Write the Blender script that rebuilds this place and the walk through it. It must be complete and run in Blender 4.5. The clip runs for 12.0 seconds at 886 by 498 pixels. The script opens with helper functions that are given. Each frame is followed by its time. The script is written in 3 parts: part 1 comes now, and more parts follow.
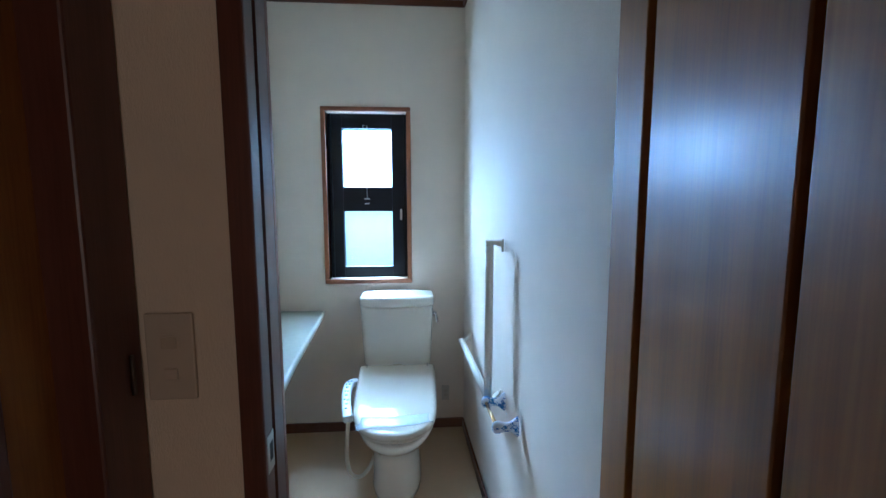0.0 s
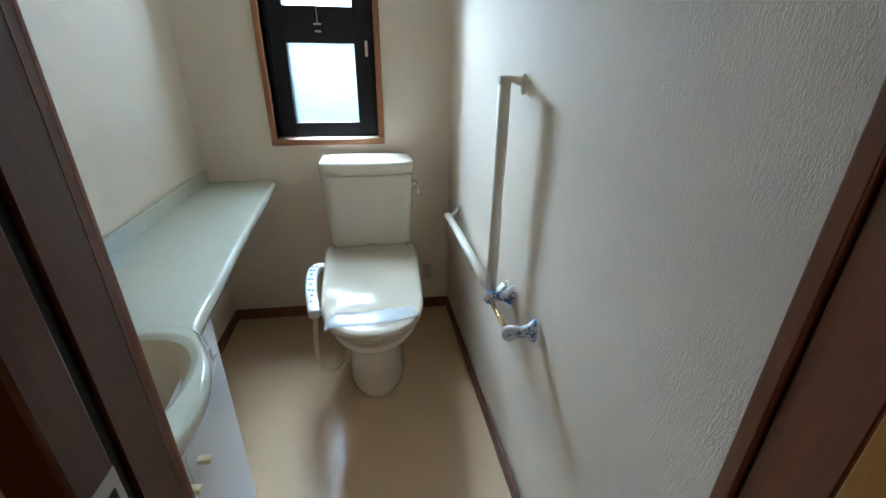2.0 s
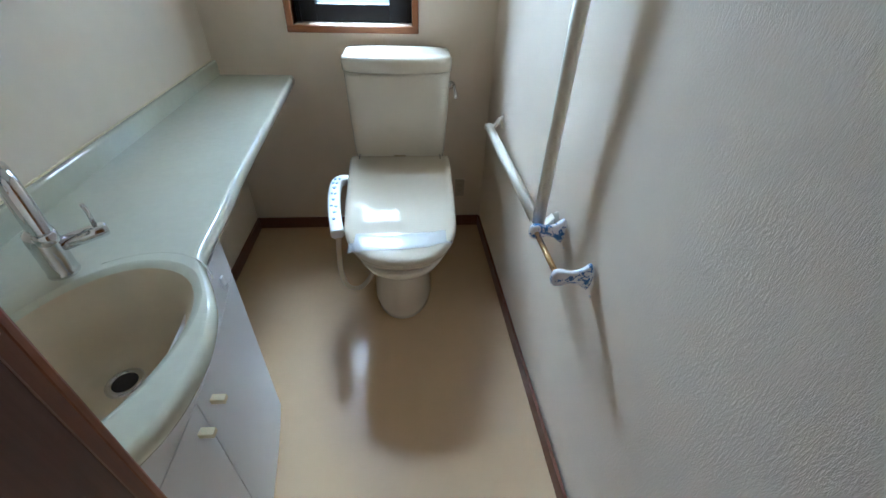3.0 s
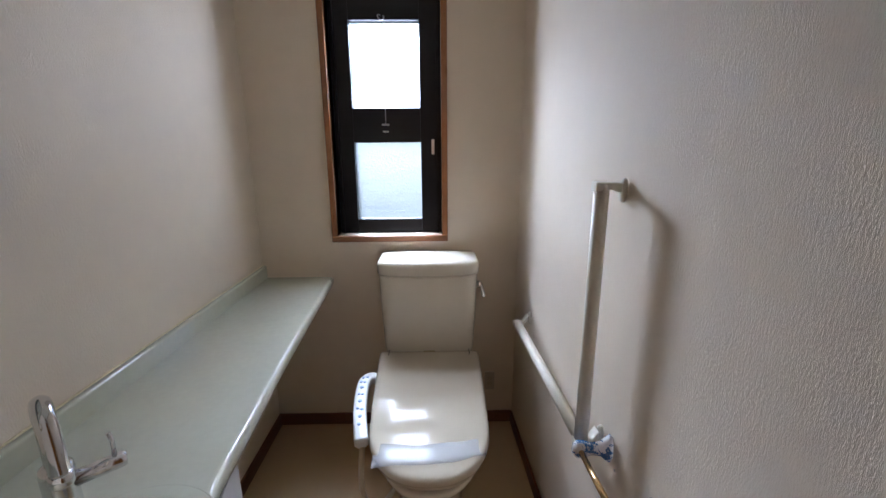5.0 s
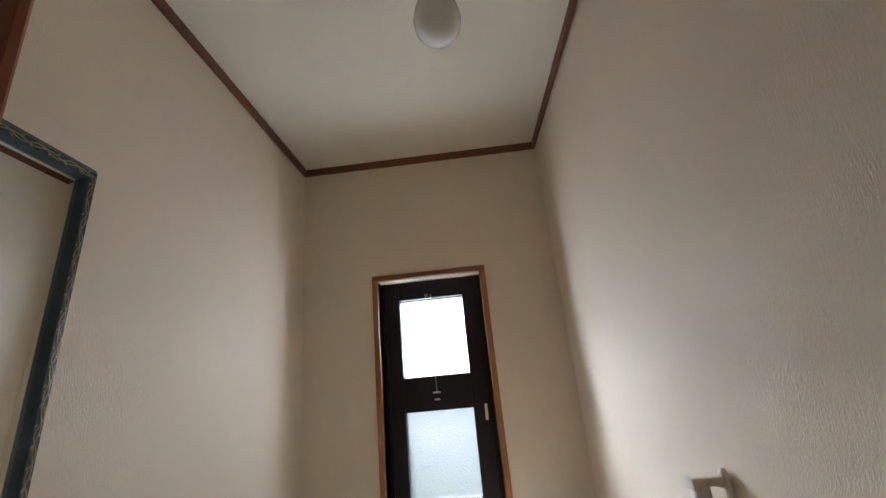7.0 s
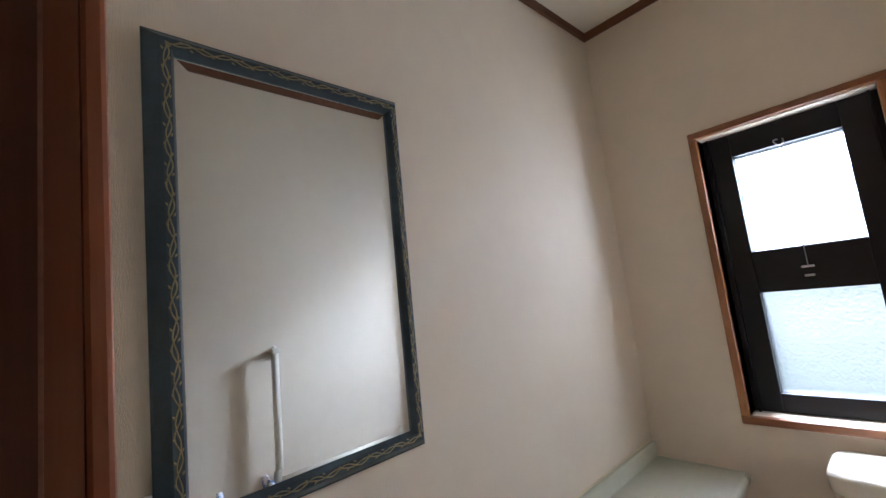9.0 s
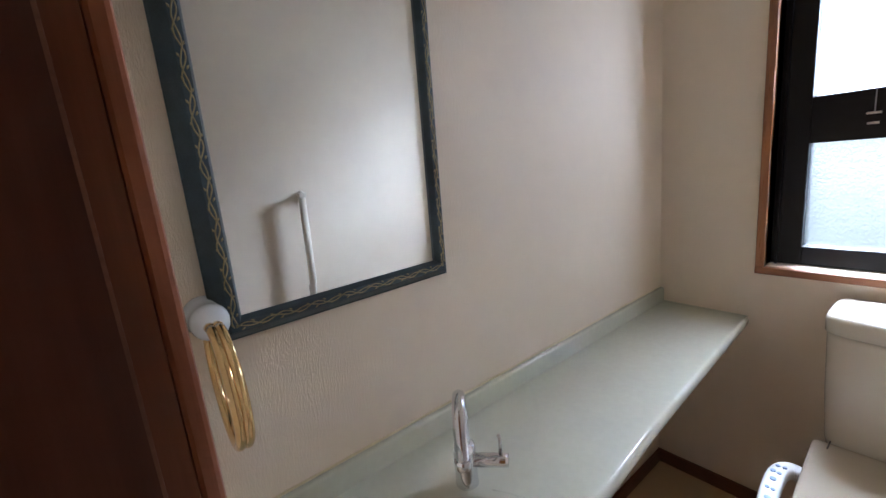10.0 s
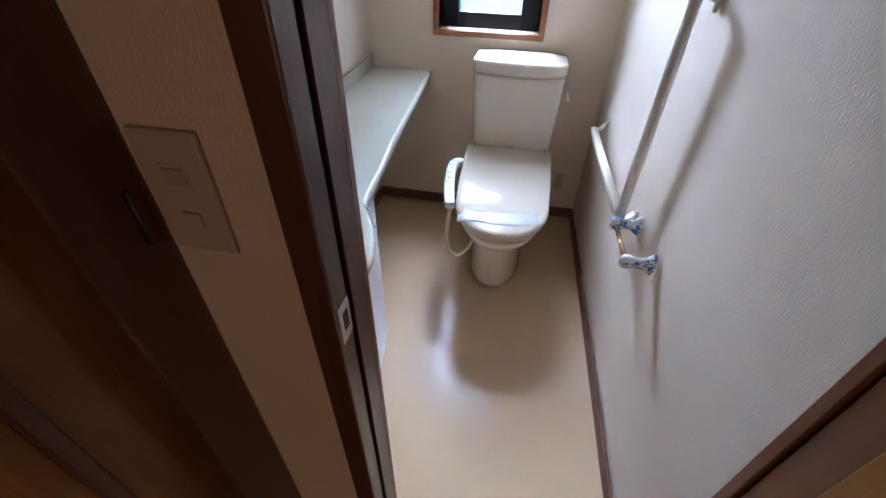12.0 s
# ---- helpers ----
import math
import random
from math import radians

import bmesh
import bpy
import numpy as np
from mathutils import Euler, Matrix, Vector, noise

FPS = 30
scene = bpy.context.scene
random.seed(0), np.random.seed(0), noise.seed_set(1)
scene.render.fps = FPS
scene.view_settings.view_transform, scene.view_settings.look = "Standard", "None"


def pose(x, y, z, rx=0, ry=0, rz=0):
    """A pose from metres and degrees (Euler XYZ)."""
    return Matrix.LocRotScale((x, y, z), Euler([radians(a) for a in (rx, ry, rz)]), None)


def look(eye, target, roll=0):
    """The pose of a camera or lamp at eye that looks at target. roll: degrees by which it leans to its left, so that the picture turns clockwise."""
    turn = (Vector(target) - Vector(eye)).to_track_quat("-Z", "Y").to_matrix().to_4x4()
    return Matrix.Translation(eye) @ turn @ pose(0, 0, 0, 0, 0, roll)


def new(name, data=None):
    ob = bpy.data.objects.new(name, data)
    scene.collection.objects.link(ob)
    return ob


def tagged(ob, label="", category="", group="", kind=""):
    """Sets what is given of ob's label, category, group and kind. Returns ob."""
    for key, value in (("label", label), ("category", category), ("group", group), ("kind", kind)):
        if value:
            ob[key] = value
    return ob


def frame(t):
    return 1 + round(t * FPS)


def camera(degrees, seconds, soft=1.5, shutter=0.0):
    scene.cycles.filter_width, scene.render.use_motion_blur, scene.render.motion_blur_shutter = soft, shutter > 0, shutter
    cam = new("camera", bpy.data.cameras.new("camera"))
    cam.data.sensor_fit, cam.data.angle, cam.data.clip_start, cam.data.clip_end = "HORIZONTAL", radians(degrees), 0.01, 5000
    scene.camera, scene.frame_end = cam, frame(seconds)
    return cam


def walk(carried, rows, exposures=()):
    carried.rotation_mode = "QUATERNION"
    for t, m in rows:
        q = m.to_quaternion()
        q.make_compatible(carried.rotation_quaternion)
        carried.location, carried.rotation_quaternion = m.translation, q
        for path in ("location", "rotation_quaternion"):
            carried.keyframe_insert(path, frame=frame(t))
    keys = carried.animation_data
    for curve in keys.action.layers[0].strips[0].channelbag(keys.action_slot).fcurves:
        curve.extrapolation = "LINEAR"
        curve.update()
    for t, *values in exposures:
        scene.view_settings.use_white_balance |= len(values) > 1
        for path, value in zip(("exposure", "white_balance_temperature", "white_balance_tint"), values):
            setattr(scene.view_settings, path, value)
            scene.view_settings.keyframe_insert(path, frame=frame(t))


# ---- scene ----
cam = camera(93.4, 12.0)
PATH = [
    (0, (-0.293, 0.645, 1.33), (-0.148, 2.628, 1.108), -0.1),
    (0.5, (-0.297, 0.684, 1.3), (-0.172, 2.653, 0.977), -0.5),
    (1, (-0.315, 0.767, 1.271), (-0.118, 2.7, 0.797), -0.1),
    (1.5, (-0.334, 0.923, 1.27), (-0.033, 2.794, 0.631), 0.2),
    (2, (-0.32, 1.071, 1.234), (-0.046, 2.868, 0.398), 0.7),
    (2.5, (-0.312, 1.202, 1.212), (-0.131, 2.847, 0.089), 1.0),
    (2.7, (-0.325, 1.228, 1.198), (-0.159, 2.804, -0.022), 1.9),
    (4.3, (-0.35, 1.258, 1.219), (-0.336, 2.979, 0.2), -1.5),
    (4.5, (-0.358, 1.279, 1.23), (-0.327, 3.075, 0.351), -0.6),
    (5, (-0.345, 1.275, 1.267), (-0.315, 3.216, 0.786), -0.4),
    (5.5, (-0.357, 1.248, 1.308), (-0.308, 3.247, 1.282), -0.5),
    (6, (-0.369, 1.231, 1.335), (-0.286, 3.194, 1.707), -1.0),
    (6.5, (-0.357, 1.244, 1.349), (-0.304, 3.152, 1.947), -2.5),
    (7, (-0.362, 1.273, 1.38), (-0.475, 3.174, 1.993), -5.4),
    (7.5, (-0.368, 1.33, 1.4), (-0.874, 3.162, 1.955), -8.3),
    (7.7, (-0.378, 1.345, 1.4), (-1.04, 3.13, 1.936), -8.9),
    (9.5, (-0.349, 1.381, 1.359), (-1.945, 2.586, 1.336), -6.5),
    (10, (-0.369, 1.38, 1.329), (-1.914, 2.584, 0.927), -5.6),
    (10.5, (-0.374, 1.344, 1.307), (-1.723, 2.631, 0.573), -4.4),
    (11, (-0.358, 1.275, 1.302), (-1.393, 2.706, 0.364), -2.0),
    (11.5, (-0.338, 1.141, 1.309), (-0.959, 2.69, 0.207), 0.3),
    (12, (-0.351, 0.991, 1.321), (-0.626, 2.511, 0.051), 1.4),
]
EXPOSURES = [
    (0.0, 1.88, 3950, 0),
    (1.0, 1.65, 5300, 0),
    (2.5, 1.65, 4900, 1),
    (4.5, 1.4, 5250, 17),
    (5.5, 1.15, 5800, 18),
    (6.5, 1.25, 6250, 19),
    (7.5, 1.2, 5850, 12),
    (9.5, 1.6, 5600, 19),
    (10.5, 1.5, 5500, 19),
    (11.5, 1.65, 5150, 20),
    (12.0, 1.85, 5000, 18),
]
walk(cam, [(t, look(eye, target, roll)) for t, eye, target, roll in PATH], EXPOSURES)

# ---- light ----
world = bpy.data.worlds.new("sky")
scene.world = world
world.use_nodes = True
wn = world.node_tree.nodes
sky = wn.new("ShaderNodeTexSky")
sky.sky_type, sky.sun_disc = "NISHITA", False
sky.sun_elevation, sky.sun_rotation = radians(50), radians(200)
wn["Background"].inputs["Strength"].default_value = 0.15
world.node_tree.links.new(sky.outputs[0], wn["Background"].inputs["Color"])


def lamp(name, kind, energy, m, size=(1, 1), color=(1, 1, 1), angle=0):
    data = bpy.data.lights.new(name, kind)
    data.energy, data.color = energy, color
    if kind == "AREA":
        data.shape, data.size, data.size_y = "RECTANGLE", size[0], size[1]
    if kind == "SUN":
        data.angle = angle
    ob = new(name, data)
    ob.matrix_world = m
    return ob


lamp("sun", "SUN", 1.5, look((0.5, -1.0, 8), (0, 3, 0)), color=(1.0, 0.95, 0.88), angle=radians(10))
lamp("window_skylight", "AREA", 285, look((-1.0, 3.95, 2.72), (-0.53, 3.0, 1.35)), (1.7, 1.8), (0.83, 0.92, 1.0))
lamp("pane_daylight", "AREA", 1.15, look((-0.543, 3.105, 1.578), (-0.543, 2.0, 1.48)), (0.26, 0.31), (0.86, 0.93, 1.0))
# warm fill lamp added before the closed end wall, out of view
lamp("corridor_fill", "AREA", 1.6, look((-0.1, -1.45, 1.2), (-0.1, 1.3, 1.1)), (0.7, 1.7), (1.0, 0.60, 0.32))

# ---- materials ----


def material(name, color, rough=0.5, metal=0.0, vary=0.0, scale=8.0, bump=0.0, bump_scale=300.0, stretch=(1, 1, 1), coat=0.0, dark=None, detail=4.0, spec=0.5, second=None):
    """Principled material with noise at two scales and a fine relief."""
    m = bpy.data.materials.new(name)
    m.use_nodes = True
    nt = m.node_tree
    n, l = nt.nodes, nt.links
    p = n["Principled BSDF"]
    p.inputs["Roughness"].default_value = rough
    p.inputs["Metallic"].default_value = metal
    p.inputs["Coat Weight"].default_value = coat
    p.inputs["Coat Roughness"].default_value = 0.03
    p.inputs["Specular IOR Level"].default_value = spec
    co = n.new("ShaderNodeTexCoord")
    mp = n.new("ShaderNodeMapping")
    mp.inputs["Scale"].default_value = stretch
    l.new(co.outputs["Object"], mp.inputs[0])
    if vary:
        a = n.new("ShaderNodeTexNoise")
        a.inputs["Scale"].default_value, a.inputs["Detail"].default_value = scale, detail
        b = n.new("ShaderNodeTexNoise")
        b.inputs["Scale"].default_value, b.inputs["Detail"].default_value = scale * 11, 3
        l.new(mp.outputs[0], a.inputs[0])
        l.new(mp.outputs[0], b.inputs[0])
        mix = n.new("ShaderNodeMix")
        mix.data_type = "FLOAT"
        mix.inputs[0].default_value = 0.4
        l.new(a.outputs[0], mix.inputs[2])
        l.new(b.outputs[0], mix.inputs[3])
        r = n.new("ShaderNodeValToRGB")
        lo = dark or tuple(c * (1 - vary) for c in color)
        r.color_ramp.elements[0].color, r.color_ramp.elements[0].position = (*lo, 1), 0.36
        r.color_ramp.elements[1].color, r.color_ramp.elements[1].position = (*color, 1), 0.62
        l.new(mix.outputs[0], r.inputs[0])
        l.new(r.outputs[0], p.inputs["Base Color"])
        rr = n.new("ShaderNodeMapRange")
        rr.inputs[3].default_value, rr.inputs[4].default_value = rough * 0.85, min(1, rough * 1.2)
        l.new(b.outputs[0], rr.inputs[0])
        l.new(rr.outputs[0], p.inputs["Roughness"])
    else:
        p.inputs["Base Color"].default_value = (*color, 1)
    if bump:
        c = n.new("ShaderNodeTexNoise")
        c.inputs["Scale"].default_value, c.inputs["Detail"].default_value = bump_scale, 3
        l.new(mp.outputs[0], c.inputs[0])
        bp = n.new("ShaderNodeBump")
        bp.inputs["Strength"].default_value, bp.inputs["Distance"].default_value = bump, 0.002
        l.new(c.outputs[0], bp.inputs["Height"])
        l.new(bp.outputs[0], p.inputs["Normal"])
    return m


def wallpaper():
    """Cream vinyl wallpaper with a fine relief of short upright wrinkles."""
    m = material("wallpaper", (0.785, 0.672, 0.525), 0.62, vary=0.05, scale=1.5)
    n, l = m.node_tree.nodes, m.node_tree.links
    p = n["Principled BSDF"]
    co = n.new("ShaderNodeTexCoord")
    mp = n.new("ShaderNodeMapping")
    mp.inputs["Scale"].default_value = (1, 1, 0.26)
    l.new(co.outputs["Object"], mp.inputs[0])
    a = n.new("ShaderNodeTexNoise")
    a.inputs["Scale"].default_value, a.inputs["Detail"].default_value, a.inputs["Distortion"].default_value = 300, 2.0, 0.35
    l.new(mp.outputs[0], a.inputs[0])
    b = n.new("ShaderNodeTexNoise")
    b.inputs["Scale"].default_value = 900
    l.new(mp.outputs[0], b.inputs[0])
    mul = n.new("ShaderNodeMath")
    mul.operation = "ADD"
    l.new(a.outputs[0], mul.inputs[0])
    l.new(b.outputs[0], mul.inputs[1])
    bp = n.new("ShaderNodeBump")
    bp.inputs["Strength"].default_value, bp.inputs["Distance"].default_value = 0.56, 0.0016
    l.new(mul.outputs[0], bp.inputs["Height"])
    l.new(bp.outputs[0], p.inputs["Normal"])
    return m


def glass(name, rough, color=(1, 1, 1), bump=0.0, bscale=60):
    m = bpy.data.materials.new(name)
    m.use_nodes = True
    nt = m.node_tree
    p = nt.nodes["Principled BSDF"]
    p.inputs["Base Color"].default_value = (*color, 1)
    p.inputs["Roughness"].default_value = rough
    p.inputs["Transmission Weight"].default_value = 1
    p.inputs["IOR"].default_value = 1.45
    if bump:
        t = nt.nodes.new("ShaderNodeTexVoronoi")
        t.inputs["Scale"].default_value = bscale
        t.feature = "SMOOTH_F1"
        co = nt.nodes.new("ShaderNodeTexCoord")
        nt.links.new(co.outputs["Object"], t.inputs["Vector"])
        bp = nt.nodes.new("ShaderNodeBump")
        bp.inputs["Strength"].default_value, bp.inputs["Distance"].default_value = bump, 0.004
        nt.links.new(t.outputs["Distance"], bp.inputs["Height"])
        nt.links.new(bp.outputs[0], p.inputs["Normal"])
    return m


M = {
    "wall": wallpaper(),
    "ceiling": material("ceiling_paper", (0.78, 0.72, 0.60), 0.75, vary=0.04, scale=2, bump=0.35, bump_scale=350),
    "floor": material("sheet_vinyl", (0.65, 0.465, 0.27), 0.22, vary=0.035, scale=2, bump=0.05, bump_scale=60),
    "trim": material("dark_brown_trim", (0.17, 0.065, 0.03), 0.34, vary=0.35, scale=14, stretch=(1, 1, 0.08), bump=0.08),
    "trim_y": material("dark_brown_trim_long", (0.18, 0.064, 0.024), 0.5, vary=0.35, scale=14, stretch=(0.1, 0.1, 1), bump=0.08),
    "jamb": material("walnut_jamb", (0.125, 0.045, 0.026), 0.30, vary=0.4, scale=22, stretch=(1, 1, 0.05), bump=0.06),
    # brighter red-brown than walnut_jamb, for the right side and the inner band
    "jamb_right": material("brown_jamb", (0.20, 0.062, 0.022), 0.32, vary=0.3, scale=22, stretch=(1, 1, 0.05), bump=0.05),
    "worn_line": material("worn_line", (0.28, 0.13, 0.075), 0.4, vary=0.4, scale=30),
    # jamb wood with the warm light on its rounded edge put into the colour
    "jamb_edge": material("worn_lit_jamb_edge", (0.36, 0.125, 0.055), 0.32, vary=0.3, scale=30, stretch=(1, 1, 0.05), bump=0.06),
    "door": material("door_veneer", (0.33, 0.135, 0.022), 0.40, vary=0.35, scale=26, stretch=(1, 1, 0.04), bump=0.04, coat=0.26, spec=0.22),
    "groove": material("door_groove", (0.05, 0.018, 0.012), 0.4, vary=0.2),
    "frame_wood": material("window_wood", (0.32, 0.125, 0.043), 0.28, vary=0.4, scale=30, stretch=(1, 1, 0.06), bump=0.06, coat=0.2),
    "frame_wood_x": material("window_wood_flat", (0.30, 0.115, 0.04), 0.34, vary=0.4, scale=30, stretch=(0.06, 1, 1), bump=0.06),
    "sash": material("dark_aluminium", (0.007, 0.0065, 0.008), 0.42, vary=0.1, scale=40, spec=0.3),
    "ceramic": material("ivory_ceramic", (0.73, 0.665, 0.54), 0.05, coat=0.6, vary=0.02, scale=4),
    "seat": material("ivory_plastic", (0.56, 0.49, 0.37), 0.04, spec=0.22, vary=0.02, scale=4),
    "white": material("white_plastic", (0.78, 0.78, 0.76), 0.3, vary=0.03),
    "button": material("pale_blue_print", (0.30, 0.42, 0.60), 0.35),
    "hose": material("cream_hose", (0.66, 0.57, 0.41), 0.4, vary=0.05),
    "counter": material("green_marble_resin", (0.62, 0.62, 0.49), 0.12, vary=0.07, scale=5, coat=0.4, detail=6),
    "basin": material("cream_resin", (0.66, 0.56, 0.40), 0.34, vary=0.03),
    "cabinet": material("pale_cabinet_laminate", (0.66, 0.65, 0.64), 0.35, vary=0.03),
    "seam": material("dark_gap", (0.10, 0.09, 0.085), 0.8),
    "knob": material("cream_knob", (0.72, 0.62, 0.38), 0.35, vary=0.04),
    "chrome": material("chrome", (0.72, 0.72, 0.73), 0.09, metal=1.0, vary=0.03, scale=30),
    "brass": material("polished_brass", (0.82, 0.58, 0.28), 0.14, metal=1.0, vary=0.08, scale=30),
    "steel": material("brushed_steel", (0.62, 0.60, 0.57), 0.3, metal=1.0, vary=0.1, scale=60),
    "black": material("black_hole", (0.01, 0.01, 0.01), 0.6),
    "rail": material("ivory_rail_coating", (0.74, 0.68, 0.55), 0.33, vary=0.03),
    "porcelain": material("white_porcelain", (0.76, 0.78, 0.80), 0.09, coat=0.6),
    "mirror": material("mirror_silver", (0.84, 0.90, 0.93), 0.012, metal=1.0),
    "mirror_frame": material("slate_blue_frame", (0.035, 0.06, 0.075), 0.42, vary=0.35, scale=40, bump=0.2, bump_scale=200),
    "gilt": material("worn_gilt", (0.38, 0.31, 0.17), 0.42, metal=0.6, vary=0.4, scale=80),
    "plate": material("beige_switch_plate", (0.56, 0.48, 0.38), 0.4, vary=0.03),
    "switch": material("switch_rocker", (0.50, 0.42, 0.31), 0.35),
    "cord": material("grey_cord", (0.45, 0.45, 0.45), 0.5),
    "corridor_floor": material("oak_boards", (0.40, 0.23, 0.10), 0.3, vary=0.35, scale=10, stretch=(1, 0.08, 1), bump=0.05),
    "frosted": glass("frosted_glass", 0.42, (0.95, 0.98, 1.0), 0.5, 140),
    "dull_bronze": material("dull_bronze", (0.10, 0.075, 0.055), 0.45, metal=0.6, vary=0.2, scale=60),
    "opal": material("opal_glass", (0.84, 0.85, 0.83), 0.16, coat=0.5, vary=0.02),
    "hedge": material("far_hedge", (0.08, 0.12, 0.06), 0.8, vary=0.6, scale=3),
    "earth": material("garden_earth", (0.22, 0.20, 0.16), 0.9, vary=0.4, scale=2),
    "render": material("outer_render", (0.5, 0.48, 0.44), 0.9, vary=0.1, scale=3),
}
M["opal"].node_tree.nodes["Principled BSDF"].inputs["Transmission Weight"].default_value = 0.12

M["door"].node_tree.nodes["Principled BSDF"].inputs["Coat Roughness"].default_value = 0.23


def film_strip():
    m = material("paper_strip", (0.76, 0.79, 0.84), 0.25, vary=0.05, scale=20, coat=0.3)
    m.node_tree.nodes["Principled BSDF"].inputs["Alpha"].default_value = 0.28
    return m


M["strip"] = film_strip()


def porcelain_blue():
    """White glaze with blue painted sprays."""
    m = material("blue_white_glaze", (0.76, 0.78, 0.80), 0.09, coat=0.6)
    n, l = m.node_tree.nodes, m.node_tree.links
    co = n.new("ShaderNodeTexCoord")
    a = n.new("ShaderNodeTexNoise")
    a.inputs["Scale"].default_value, a.inputs["Detail"].default_value, a.inputs["Distortion"].default_value = 85, 4, 1.6
    l.new(co.outputs["Object"], a.inputs[0])
    w = n.new("ShaderNodeTexNoise")
    w.inputs["Scale"].default_value = 22
    l.new(co.outputs["Object"], w.inputs[0])
    mul = n.new("ShaderNodeMath")
    mul.operation = "MULTIPLY"
    l.new(a.outputs[0], mul.inputs[0])
    l.new(w.outputs[0], mul.inputs[1])
    r = n.new("ShaderNodeValToRGB")
    r.color_ramp.elements[0].color, r.color_ramp.elements[0].position = (0.78, 0.80, 0.83, 1), 0.270
    r.color_ramp.elements[1].color, r.color_ramp.elements[1].position = (0.07, 0.19, 0.46, 1), 0.312
    l.new(mul.outputs[0], r.inputs[0])
    l.new(r.outputs[0], n["Principled BSDF"].inputs["Base Color"])
    return m


M["blue"] = porcelain_blue()

# ---- mesh helpers ----


def finish(name, bm, mat, smooth=False, bevel=0.0, segs=2):
    if bevel:
        bmesh.ops.bevel(bm, geom=bm.edges[:], offset=bevel, segments=segs, profile=0.5, affect="EDGES", clamp_overlap=True)
    bmesh.ops.recalc_face_normals(bm, faces=bm.faces[:])
    me = bpy.data.meshes.new(name)
    if smooth:
        for f in bm.faces:
            f.smooth = True
    bm.to_mesh(me)
    bm.free()
    me.materials.append(M[mat] if isinstance(mat, str) else mat)
    return new(name, me)


def part(name, bm, mat, parent, label="", smooth=False, bevel=0.0, segs=2):
    ob = finish(name, bm, mat, smooth, bevel, segs)
    if parent:
        ob.parent = parent
    if label:
        tagged(ob, label)
    return ob


def thing(name, label, category, group=""):
    return tagged(new(name), label, category, group)


def structure(name, bm, mat, label="", smooth=False, bevel=0.0):
    ob = finish(name, bm, mat, smooth, bevel)
    return tagged(ob, label, kind="structure")


def box(x0, x1, y0, y1, z0, z1, bm=None):
    bm = bm or bmesh.new()
    r = bmesh.ops.create_cube(bm, size=1)
    for v in r["verts"]:
        v.co = Vector(((x0 + x1) / 2 + v.co.x * (x1 - x0), (y0 + y1) / 2 + v.co.y * (y1 - y0), (z0 + z1) / 2 + v.co.z * (z1 - z0)))
    return bm


def prism(pts, z0, z1, bm=None):
    """A plan outline raised from z0 to z1."""
    bm = bm or bmesh.new()
    lo = [bm.verts.new((x, y, z0)) for x, y in pts]
    hi = [bm.verts.new((x, y, z1)) for x, y in pts]
    bm.faces.new(lo[::-1])
    bm.faces.new(hi)
    k = len(pts)
    for i in range(k):
        bm.faces.new((lo[i], lo[(i + 1) % k], hi[(i + 1) % k], hi[i]))
    return bm


def loft(rings, bm=None, cap=True):
    bm = bm or bmesh.new()
    rs = [[bm.verts.new(p) for p in ring] for ring in rings]
    k = len(rs[0])
    for a, b in zip(rs, rs[1:]):
        for i in range(k):
            bm.faces.new((a[i], a[(i + 1) % k], b[(i + 1) % k], b[i]))
    if cap:
        bm.faces.new(rs[0][::-1])
        bm.faces.new(rs[-1])
    return bm


def tube(path, r, seg=16, bm=None, cap=True):
    """A round tube along a path; r may be a list of radii."""
    path = [Vector(p) for p in path]
    rad = r if isinstance(r, (list, tuple)) else [r] * len(path)
    rings, up = [], None
    for i, p in enumerate(path):
        d = (path[min(i + 1, len(path) - 1)] - path[max(i - 1, 0)]).normalized()
        if up is None:
            up = d.orthogonal().normalized()
        up = (up - d * up.dot(d)).normalized()
        side = d.cross(up)
        rings.append([p + rad[i] * (math.cos(a) * up + math.sin(a) * side) for a in [2 * math.pi * k / seg for k in range(seg)]])
    return loft(rings, bm, cap)


def lathe(profile, centre, axis="z", seg=32, bm=None, cap=True):
    """profile: (radius, height) pairs along the axis."""
    rings = []
    c = Vector(centre)
    for r, h in profile:
        ring = []
        for k in range(seg):
            a = 2 * math.pi * k / seg
            u, v = r * math.cos(a), r * math.sin(a)
            ring.append(c + (Vector((u, v, h)) if axis == "z" else Vector((h, u, v)) if axis == "x" else Vector((u, h, v))))
        rings.append(ring)
    return loft(rings, bm, cap)


def superellipse(cx, cy, a, b, n=2.5, k=40, front=None):
    """A rounded outline; front gives another exponent to the half towards -y."""
    pts = []
    for i in range(k):
        t = 2 * math.pi * i / k
        c, s = math.cos(t), math.sin(t)
        e = front if front and s < 0 else n
        pts.append((cx + a * math.copysign(abs(c) ** (2 / e), c), cy + b * math.copysign(abs(s) ** (2 / e), s)))
    return pts


def bezier(pts, k=24):
    """A smooth curve through pts (Catmull-Rom)."""
    p = [Vector(q) for q in pts]
    p = [p[0] * 2 - p[1], *p, p[-1] * 2 - p[-2]]
    out = []
    for i in range(1, len(p) - 2):
        for j in range(k):
            t = j / k
            out.append(0.5 * ((2 * p[i]) + (p[i + 1] - p[i - 1]) * t + (2 * p[i - 1] - 5 * p[i] + 4 * p[i + 1] - p[i + 2]) * t * t + (3 * p[i] - p[i - 1] - 3 * p[i + 1] + p[i + 2]) * t ** 3))
    out.append(p[-2])
    return out


# ---- the room ----
BACK, LEFT, FRONT_IN, FRONT_OUT = 3.0, -1.087, 1.372, 1.288
TOP = 2.4


